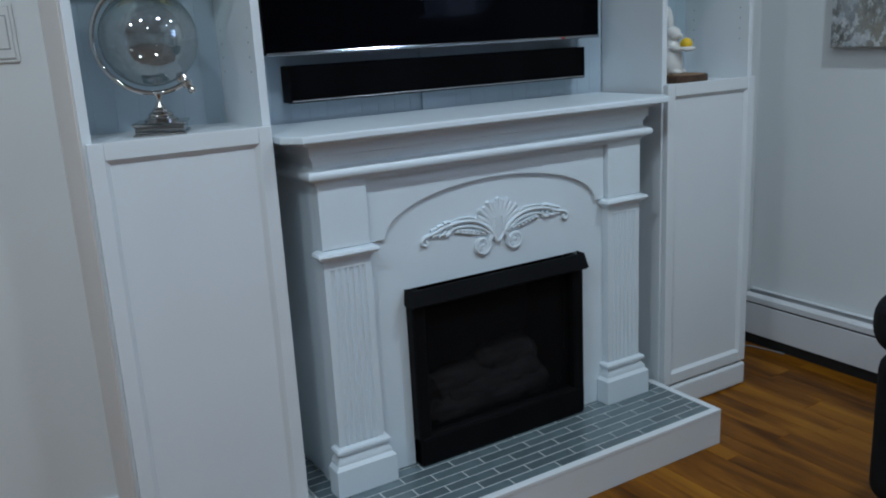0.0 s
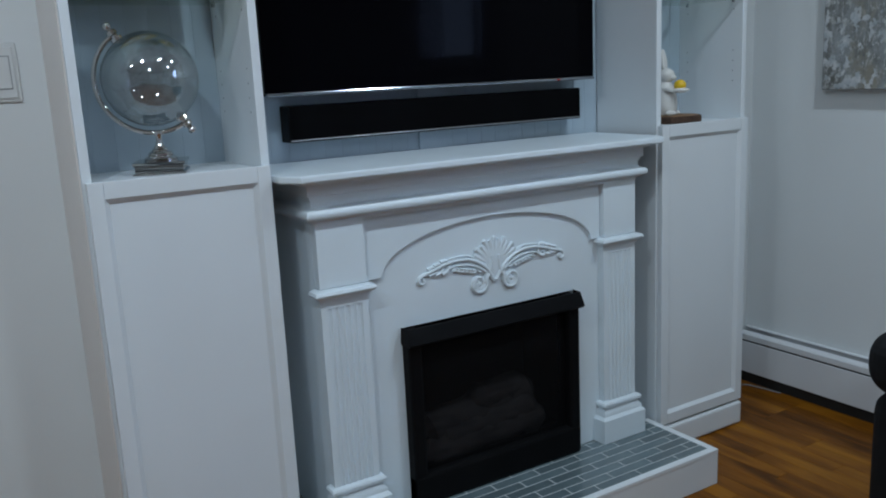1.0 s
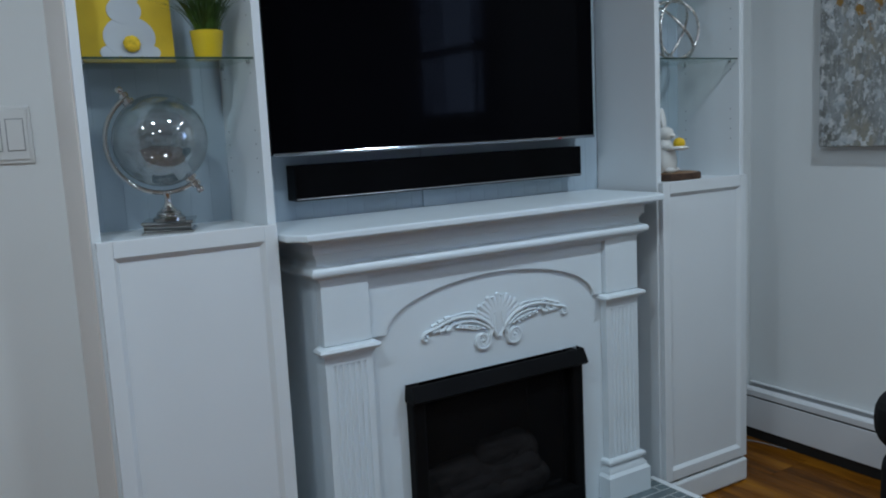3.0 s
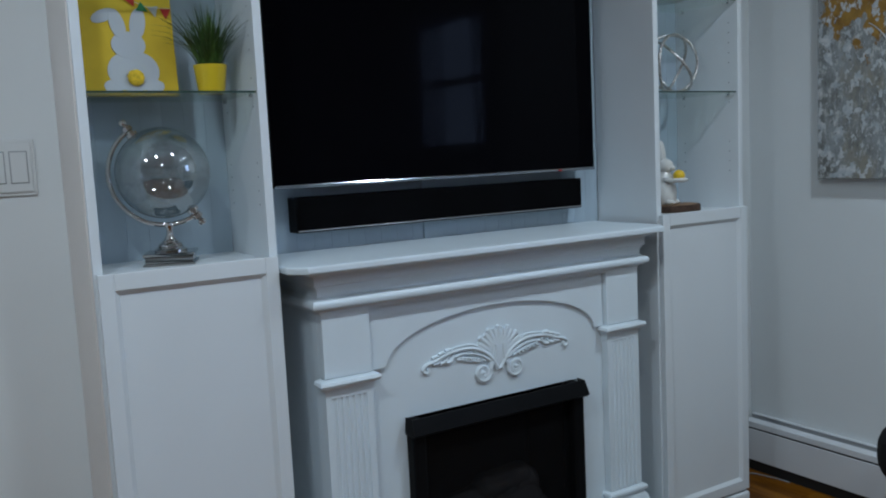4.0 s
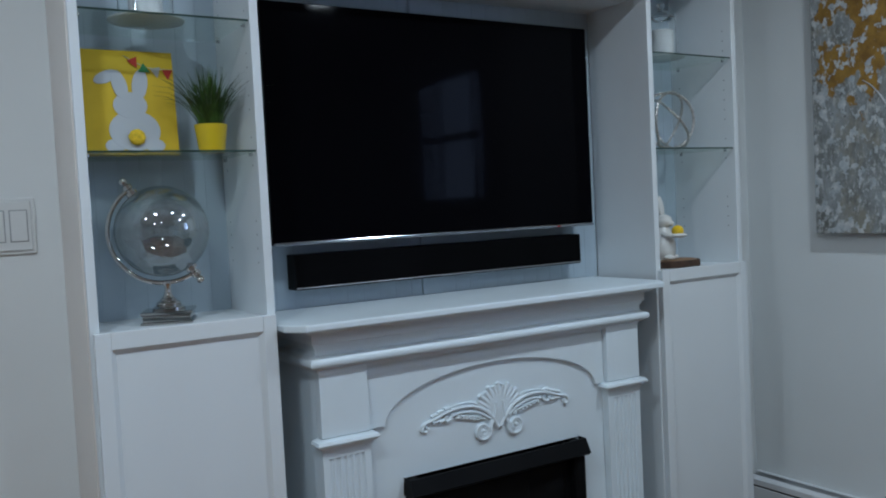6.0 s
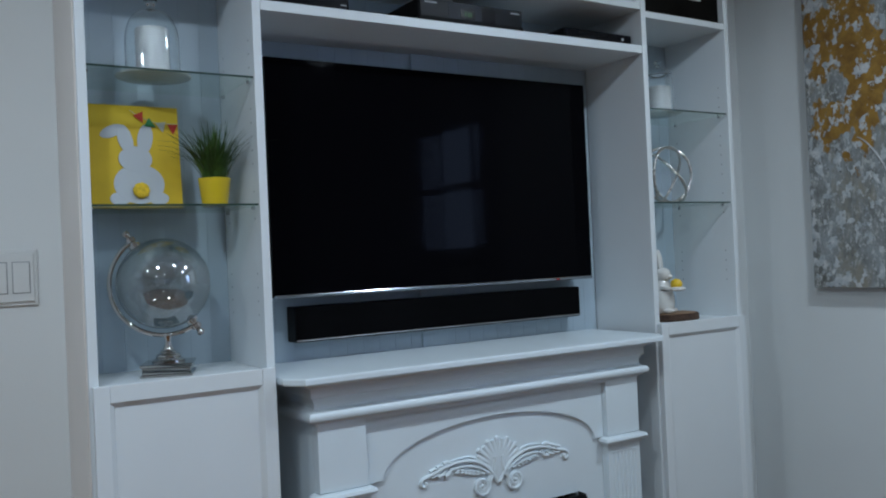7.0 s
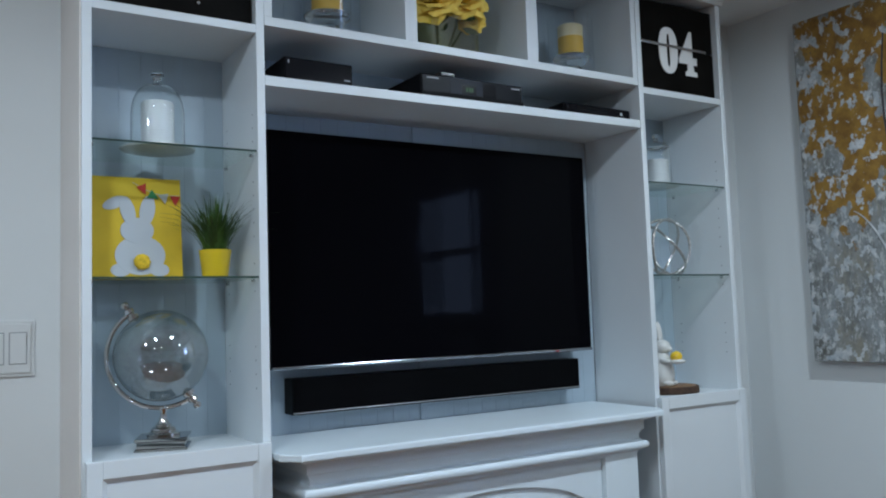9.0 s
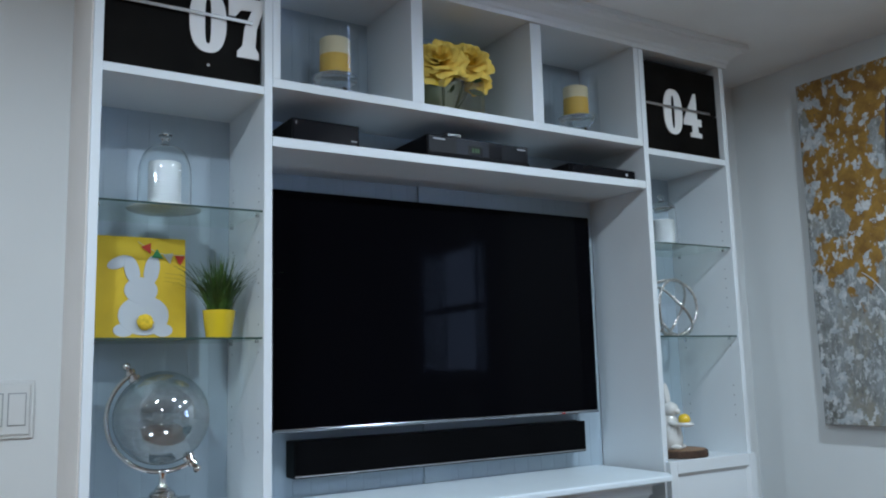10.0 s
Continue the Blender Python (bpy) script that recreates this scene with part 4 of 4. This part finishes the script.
tagged(fig, "white porcelain rabbit figurine holding a yellow egg", "figurine")

# ---- things in the cubes ----


HUR = pane("hurricane_glass", (0.955, 0.965, 0.97), strength=1.4, rim=0.12)
WAXI = mat("cream_wax", (0.76, 0.66, 0.42), 0.5, var=0.05, spec=0.4)


def hurricane(x, label, r, h, cr, lift, ch, split):
    c = thing("candle_holder", label, "candle", (x, 0.128, ZCU), "candles in the cubes")
    part("glass_cylinder", lathe([(0, 0.010), (r * 0.97, 0.010), (r, 0.014), (r, h), (r * 1.01, h + 0.001)], 40), HUR, c, "clear glass cylinder", smooth=True)
    part("glass_foot", lathe([(0, 0), (r * 1.05, 0), (r * 1.05, 0.009), (0, 0.0095)], 36), pane("foot_glass", (0.86, 0.89, 0.9), strength=6.0), c, smooth=True)
    stand = part("candle_stand", lathe([(0, 0.0105), (cr * 1.10, 0.0105), (cr * 1.22, 0.020), (cr * 0.95, lift * 0.45), (cr * 0.80, lift * 0.58), (cr * 1.15, lift * 0.78), (cr * 1.42, lift * 0.90), (cr * 1.44, lift + 0.002), (cr * 1.38, lift + 0.002), (cr * 1.10, lift - 0.001), (0, lift - 0.0005)], 36), BLOWN, c, "thick clear glass stand", smooth=True)
    part("rim", tube([(cr * 1.42 * math.cos(q), cr * 1.42 * math.sin(q), lift + 0.001) for q in (2 * math.pi * k / 40 for k in range(40))], 0.0026, 8, closed=True), BLOWN, stand, smooth=True)
    part("candle", lathe([(0, lift), (cr, lift), (cr, lift + split)], 36), WAXY, c, "yellow lower half of the candle", smooth=True)
    part("candle_top", lathe([(cr, lift + split), (cr, lift + ch - 0.004), (cr - 0.004, lift + ch), (cr * 0.6, lift + ch - 0.005), (0, lift + ch - 0.006)], 36), WAXI, c, "ivory upper half of the candle", smooth=True)
    part("wick", tube([(0, 0, lift + ch - 0.006), (0.001, 0, lift + ch + 0.006)], 0.0009, 6), BLACK, c)


hurricane(0.622, "two-tone yellow pillar candle in a clear glass cylinder", 0.064, 0.20, 0.041, 0.074, 0.108, 0.060)
hurricane(1.462, "two-tone yellow pillar candle in a tall glass hurricane", 0.072, 0.205, 0.040, 0.078, 0.104, 0.064)

vase = thing("rose_vase", "clear square vase of large yellow roses", "vase of flowers", (0.985, 0.128, ZCU))
part("vase", box(-0.085, 0.070, -0.075, 0.075, 0.001, 0.118, 0.004), pane("vase_glass", (0.90, 0.88, 0.66), strength=4.0, rim=0.6), vase, "clear glass vase")
STEM = mat("green_stem", (0.05, 0.09, 0.025), 0.5, var=0.3)
ROSE = mat("yellow_petal", (0.95, 0.70, 0.15), 0.7, var=0.14, scale=30, spec=0.2)


def rose(r, seed):
    """Petals in rising spirals, cupped, with curling rims, one mesh each."""
    g = random.Random(seed)
    petals = []
    n = 30
    for k in range(n):
        u = k / (n - 1)
        a = k * 2.399 + g.uniform(-0.25, 0.25)
        lean = radians(6 + 78 * u ** 0.9 + g.uniform(-6, 6))
        ln, wd = r * (0.62 + 0.42 * u), r * (0.34 + 0.30 * u)
        base = r * (0.03 + 0.12 * u)
        ph = g.uniform(0, 6.28)
        o, c, z = base, lean * 0.55, -0.25 * r * u
        bm, grid, m = bmesh.new(), [], 7
        for i in range(m):
            v = i / (m - 1)
            half = wd * math.sin(math.pi * (0.10 + 0.78 * v)) ** 0.55
            line = []
            for j in range(7):
                w = (j - 3) / 3
                cup = 0.42 * half * w * w * (1 - 0.55 * u)
                wave = 0.07 * r * v * v * math.sin(3.1 * w + ph)
                p = Vector((o - cup * math.cos(c) + wave * 0.6, w * half, z + cup * 0.35 * math.sin(c) + wave))
                line.append(bm.verts.new(Matrix.Rotation(a, 3, "Z") @ p))
            grid.append(line)
            o += ln / (m - 1) * math.sin(c)
            z += ln / (m - 1) * math.cos(c)
            c += lean * 0.16 + (0.22 if v > 0.6 else 0)
        for i in range(m - 1):
            for j in range(6):
                bm.faces.new([grid[i][j], grid[i][j + 1], grid[i + 1][j + 1], grid[i + 1][j]])
        petals.append(bm)
    return petals


for (x, y, z), r, seed, tx, ty in (((-0.062, -0.045, 0.158), 0.074, 1, 64, -16), ((0.036, -0.040, 0.172), 0.072, 2, 58, 14), ((-0.010, 0.035, 0.165), 0.052, 4, 30, -10), ((0.076, -0.030, 0.126), 0.040, 6, 84, 40)):
    b = part("rose", lathe([(0, -0.30 * r), (0.10 * r, -0.26 * r), (0.16 * r, -0.12 * r), (0.08 * r, 0.02 * r), (0, 0.04 * r)], 12), STEM, vase, "open yellow silk rose", smooth=True)
    for petal in rose(r, seed):
        part("petal", petal, ROSE, b, smooth=True)
    b.matrix_basis = pose(x, y, z, tx, ty * 0.6, -24)
    part("stem", tube([(x, y, z + 0.004), (x * 0.7, y * 0.6, 0.10), (x * 0.3 - 0.01, 0.01 * seed - 0.02, 0.008)], 0.0032, 7), STEM, vase, "dark green stem")
LEAF = mat("rose_leaf", (0.03, 0.06, 0.02), 0.5, var=0.3)
for x, y, z, a in ((0.00, -0.062, 0.150, 40), (-0.015, -0.060, 0.125, 110), (0.02, -0.060, 0.120, -60), (-0.05, -0.055, 0.105, 170), (-0.03, -0.050, 0.085, 250), (0.03, -0.050, 0.090, -30)):
    lf = plate([(0, 0), (0.016, 0.010), (0.034, 0.010), (0.052, 0), (0.034, -0.010), (0.016, -0.010)], 0, 0.0012)
    part("leaf", lf, LEAF, vase).matrix_basis = pose(x, y, z, 70, 20, a)

# ---- number boards in the top cubes ----
BOARD = mat("black_board", (0.006, 0.0055, 0.005), 0.55, var=0.4, scale=10, spec=0.05)
DIGIT = mat("white_numeral", (0.78, 0.78, 0.77), 0.5, var=0.02)


def zero(bmh, cx, z0, z1, w):
    """Tall rounded nought with a narrow slot."""
    h, cz = z1 - z0, (z0 + z1) / 2
    n = 40
    bm = bmh
    out, inn = [], []
    for k in range(n):
        a = 2 * math.pi * k / n
        c, s = math.cos(a), math.sin(a)
        out.append((cx + w / 2 * math.copysign(abs(c) ** 0.8, c), cz + h / 2 * math.copysign(abs(s) ** 0.85, s)))
        inn.append((cx + w * 0.085 * math.copysign(abs(c) ** 0.6, c), cz + h * 0.36 * math.copysign(abs(s) ** 0.7, s)))
    vo = [[bm.verts.new((x, y, z)) for x, z in out] for y in (-0.0035, -0.0005)]
    vi = [[bm.verts.new((x, y, z)) for x, z in inn] for y in (-0.0035, -0.0005)]
    for k in range(n):
        j = (k + 1) % n
        bm.faces.new([vo[0][k], vo[0][j], vi[0][j], vi[0][k]])
        bm.faces.new([vo[0][k], vo[1][k], vo[1][j], vo[0][j]])
        bm.faces.new([vi[0][k], vi[0][j], vi[1][j], vi[1][k]])
    bmesh.ops.recalc_face_normals(bm, faces=bm.faces[:])
    return bm


FOUR = [(0.62, 1.0), (0.74, 1.0), (0.76, 0.42), (0.98, 0.42), (0.98, 0.26), (0.78, 0.26), (0.80, 0.12), (0.97, 0.09), (0.97, 0.0), (0.36, 0.0), (0.36, 0.09), (0.48, 0.12), (0.48, 0.26), (0.02, 0.26), (0.02, 0.36)]
SEVEN = [(0.02, 1.0), (0.98, 1.0), (0.98, 0.84), (0.80, 0.50), (0.76, 0.20), (0.86, 0.10), (0.86, 0.0), (0.26, 0.0), (0.26, 0.10), (0.40, 0.20), (0.46, 0.50), (0.66, 0.80), (0.36, 0.78), (0.20, 0.66), (0.02, 0.66)]


def board(x0, dx, glyph, label):
    b = thing("number_board", label, "sign", (x0, 0.018, 0), "number boards")
    zs, z0, z1, w = 2.176, ZCUB + 0.0005, 2.322, 0.356
    part("lower_flap", box(0.002, w, 0, 0.10, z0, zs - 0.0015, 0.002), BOARD, b)
    part("upper_flap", box(0.002, w, 0.001, 0.10, zs + 0.0015, z1, 0.002), BOARD, b)
    part("numeral", zero(bmesh.new(), dx + 0.043, 2.087, 2.240, 0.086), DIGIT, b, "white nought")
    gx, gw, gz, gh = dx + 0.0895, 0.088, 2.089, 0.150
    part("numeral", prism([(gx + u * gw, gz + v * gh) for u, v in glyph], -0.0035, -0.0005), DIGIT, b, "white numeral")
    part("hinge_rod", box(0.012, w - 0.045 + (0.022 if glyph is SEVEN else 0), -0.010, -0.0045, zs - 0.0045, zs + 0.0045, 0.001), STEEL, b, "flat grey metal rod")
    if glyph is SEVEN:
        part("knob", lathe([(0, 0), (0.004, 0.001), (0.004, 0.004), (0, 0.005)], 10), STEEL, b).matrix_basis = pose(dx + 0.044, -0.001, 2.056, 90, 0, 0)


board(X0 + PW, 0.186, SEVEN, "black flip board showing the number 07")
board(X2 + PW, 0.096, FOUR, "black flip board showing the number 04")

# ---- boxes on the bridge shelf ----
GLOSS = mat("gloss_black_plastic", (0.004, 0.004, 0.006), 0.2, var=0.1, spec=0.12)
CASE = mat("black_case", (0.006, 0.006, 0.007), 0.5, var=0.15, spec=0.06)
MARK = mat("grey_print", (0.35, 0.36, 0.38), 0.5)


def set_top_box(x0, x1, h, name, label, cat, face=GLOSS):
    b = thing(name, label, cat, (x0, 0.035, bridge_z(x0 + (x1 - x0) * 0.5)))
    w = x1 - x0
    part("case", box(0, w, 0.004, 0.20, 0.005, h, 0.006, None, 3), CASE, b)
    part("front_panel", box(0.003, w - 0.003, 0, 0.0062, 0.008, h - 0.003, 0.0025), face, b)
    for x in (0.02, w - 0.02):
        for y in (0.03, 0.17):
            part("foot", lathe([(0, 0), (0.009, 0), (0.009, 0.0055), (0, 0.0055)], 12), CASE, b).location = (x, y, 0)
    return b, w


a, w = set_top_box(0.462, 0.648, 0.066, "media_box", "small glossy black streaming box on the shelf", "media box")
part("status_light", box(0.010, 0.013, -0.0012, 0.0004, 0.048, 0.056), mat("pale_lens", (0.5, 0.5, 0.55), 0.2), a)
part("print_bar", box(w - 0.026, w - 0.010, -0.0008, 0.0004, 0.020, 0.023), MARK, a, "grey unreadable print")
b, w = set_top_box(0.848, 1.190, 0.070, "cable_receiver", "black cable receiver with a lit green clock", "receiver", mat("grey_front", (0.010, 0.011, 0.014), 0.35, var=0.2, scale=6, spec=0.08))
lens = bpy.data.materials.new("green_digits")
lens.use_nodes = True
lens.node_tree.nodes["Principled BSDF"].inputs["Base Color"].default_value = (0.0, 0.02, 0.0, 1)
lens.node_tree.nodes["Principled BSDF"].inputs["Emission Color"].default_value = (0.25, 0.9, 0.2, 1)
lens.node_tree.nodes["Principled BSDF"].inputs["Emission Strength"].default_value = 0.05
part("display", box(0.130, 0.178, -0.0012, 0.0004, 0.024, 0.050, 0.0004), GLOSS, b, "dark clock window")
for x in (0.144, 0.154, 0.162):
    part("digit_bar", box(x, x + 0.005, -0.0018, -0.001, 0.031, 0.043), lens, b, "glowing green digit")
part("lower_trim", box(0.001, w - 0.001, -0.0016, 0.0003, 0.006, 0.021, 0.0004), CASE, b, "matt black lower strip")
# Panel's blue-grey holds the window's reflection, put into the colour.
part("centre_panel", box(0.092, 0.200, -0.0007, 0.0003, 0.022, 0.067, 0.0004), mat("window_tinted_panel", (0.012, 0.015, 0.023), 0.4, var=0.15, scale=9, spec=0.12), b, "satin centre panel with the window's reflection in its blue-grey")
part("tuner_window", box(0.202, 0.245, -0.0010, 0.0004, 0.016, 0.060, 0.0004), GLOSS, b)
part("print_bar", box(0.018, 0.056, -0.0008, 0.0004, 0.056, 0.060), MARK, b, "grey unreadable print")
part("print_bar", box(0.300, 0.330, -0.0008, 0.0004, 0.056, 0.060), MARK, b, "grey unreadable print")
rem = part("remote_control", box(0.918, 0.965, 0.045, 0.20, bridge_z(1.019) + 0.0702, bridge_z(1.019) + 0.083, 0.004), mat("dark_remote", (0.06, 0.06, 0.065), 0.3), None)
tagged(rem, "slim dark grey remote lying on the receiver", "remote")
c_, w = set_top_box(1.345, 1.615, 0.040, "disc_player", "slim black disc player on the shelf", "disc player")
part("print_bar", box(w - 0.045, w - 0.036, -0.0008, 0.0004, 0.018, 0.026), MARK, c_, "grey unreadable print")
part("disc_tray", box(0.05, 0.17, -0.0008, 0.0004, 0.022, 0.032, 0.0003), CASE, c_)

# ---- hearth tiles ----
TILE = mat("grey_glazed_tile", (0.115, 0.155, 0.17), 0.16, var=0.14, scale=14, bump=0.12, bump_scale=30, coat=0.3)
GROUT = mat("pale_grout", (0.52, 0.55, 0.55), 0.85, var=0.08, scale=60, bump=0.3, bump_scale=300)


def vary(m, amount=0.25):
    """Each piece a little lighter or darker than its neighbours."""
    nt = m.node_tree
    b = nt.nodes["Principled BSDF"]
    src = b.inputs["Base Color"].links[0].from_socket
    oi, mr, vm = nt.nodes.new("ShaderNodeObjectInfo"), nt.nodes.new("ShaderNodeMapRange"), nt.nodes.new("ShaderNodeVectorMath")
    mr.inputs["To Min"].default_value, mr.inputs["To Max"].default_value = 1 - amount, 1 + amount
    vm.operation = "SCALE"
    nt.links.new(oi.outputs["Random"], mr.inputs[0])
    nt.links.new(src, vm.inputs[0])
    nt.links.new(mr.outputs[0], vm.inputs["Scale"])
    nt.links.new(vm.outputs[0], b.inputs["Base Color"])
    return m


vary(TILE, 0.18)
part("grout_bed", box(HX0 + 0.019, HX1 - 0.019, HY0 + 0.019, HY1, 0.0995, 0.1106), GROUT, hearth, "pale grout")
PIECES = {}


def piece(name, w, d, h, material, bevel):
    """A tile or plank of that size, its mesh shared by all alike."""
    key = (name, round(w, 4), round(d, 4))
    if key not in PIECES:
        me = bpy.data.meshes.new(name)
        bm = box(0, w, 0, d, 0, h, bevel, None, 1)
        bm.to_mesh(me)
        bm.free()
        me.materials.append(material)
        PIECES[key] = me
    return new(name, PIECES[key])


TL, TD, J = 0.1515, 0.0347, 0.0033
row, y = 0, HY0 + 0.0188
while y < 0.24:
    x = HX0 + 0.0225 - TL * (0.08 if row % 2 == 0 else 0.58)
    y1 = min(y + TD - J, 0.245)
    while x < HX1 - 0.025:
        a, b = max(x, HX0 + 0.0225), min(x + TL - J, HX1 - 0.0225)
        if b - a > 0.004:
            o = piece("tile", b - a, y1 - y, 0.004, TILE, 0.0006)
            o.parent = hearth
            o.location = (a, y, 0.1075)
        x += TL
    y, row = y + TD, row + 1

# ---- floor planks ----


def oak():
    m = bpy.data.materials.new("oiled_oak")
    m.use_nodes = True
    nt = m.node_tree
    L, N = nt.links, nt.nodes
    b = N["Principled BSDF"]
    tc, oi, mp, sh = N.new("ShaderNodeTexCoord"), N.new("ShaderNodeObjectInfo"), N.new("ShaderNodeMapping"), N.new("ShaderNodeVectorMath")
    sh.operation = "MULTIPLY_ADD"
    L.new(oi.outputs["Random"], sh.inputs[0])
    sh.inputs[1].default_value = (7, 13, 5)
    L.new(tc.outputs["Object"], sh.inputs[2])
    mp.inputs["Scale"].default_value = (5, 0.65, 5)
    L.new(sh.outputs[0], mp.inputs[0])
    n1, n2, wv = N.new("ShaderNodeTexNoise"), N.new("ShaderNodeTexNoise"), N.new("ShaderNodeTexNoise")
    n1.inputs["Scale"].default_value, n1.inputs["Detail"].default_value, n1.inputs["Distortion"].default_value = 2.2, 6, 1.2
    n2.inputs["Scale"].default_value, n2.inputs["Detail"].default_value = 18, 5
    for n in (n1, n2):
        L.new(mp.outputs[0], n.inputs["Vector"])
    cr = N.new("ShaderNodeValToRGB")
    cr.color_ramp.elements[0].position, cr.color_ramp.elements[0].color = 0.28, (0.072, 0.023, 0.0020, 1)
    cr.color_ramp.elements[1].position, cr.color_ramp.elements[1].color = 0.74, (0.31, 0.124, 0.010, 1)
    e = cr.color_ramp.elements.new(0.5)
    e.color = (0.190, 0.066, 0.0055, 1)
    mx = N.new("ShaderNodeMath")
    mx.operation = "MULTIPLY_ADD"
    L.new(n2.outputs[0], mx.inputs[0])
    mx.inputs[1].default_value = 0.22
    ad = N.new("ShaderNodeMath")
    ad.operation = "MULTIPLY_ADD"
    L.new(oi.outputs["Random"], ad.inputs[0])
    ad.inputs[1].default_value = 0.15
    L.new(n1.outputs[0], ad.inputs[2])
    sub = N.new("ShaderNodeMath")
    sub.operation = "SUBTRACT"
    L.new(ad.outputs[0], sub.inputs[0])
    sub.inputs[1].default_value = 0.17
    L.new(sub.outputs[0], mx.inputs[2])
    L.new(mx.outputs[0], cr.inputs[0])
    L.new(cr.outputs[0], b.inputs["Base Color"])
    b.inputs["Roughness"].default_value = 0.35
    b.inputs["Specular IOR Level"].default_value = 0.12
    bp = N.new("ShaderNodeBump")
    bp.inputs["Strength"].default_value, bp.inputs["Distance"].default_value = 0.15, 0.001
    L.new(n2.outputs[0], bp.inputs["Height"])
    L.new(bp.outputs[0], b.inputs["Normal"])
    return m


OAK = oak()
PWD = 0.0572
rng = random.Random(5)
x = XW - 0.0005
rest = bmesh.new()
while x > XL:
    xa = max(x - PWD, XL)
    y = YB
    while y > YF:
        ln = rng.choice((0.62, 0.9, 1.15, 1.4))
        if y == YB:
            ln *= rng.choice((0.35, 0.6, 1.0))
        ya = max(y - ln, YF)
        if x > 0.85 and y > -1.6:
            o = piece("plank", x - xa - 0.0008, y - ya - 0.0008, 0.018, OAK, 0.0008)
            o.parent = floor
            o.location = (xa, ya, -0.018)
        else:
            box(xa, x - 0.0008, ya, y - 0.0008, -0.018, 0, 0, rest)
        y = ya
    x -= PWD
tagged(part("far_planks", rest, OAK, floor), kind="stuff")
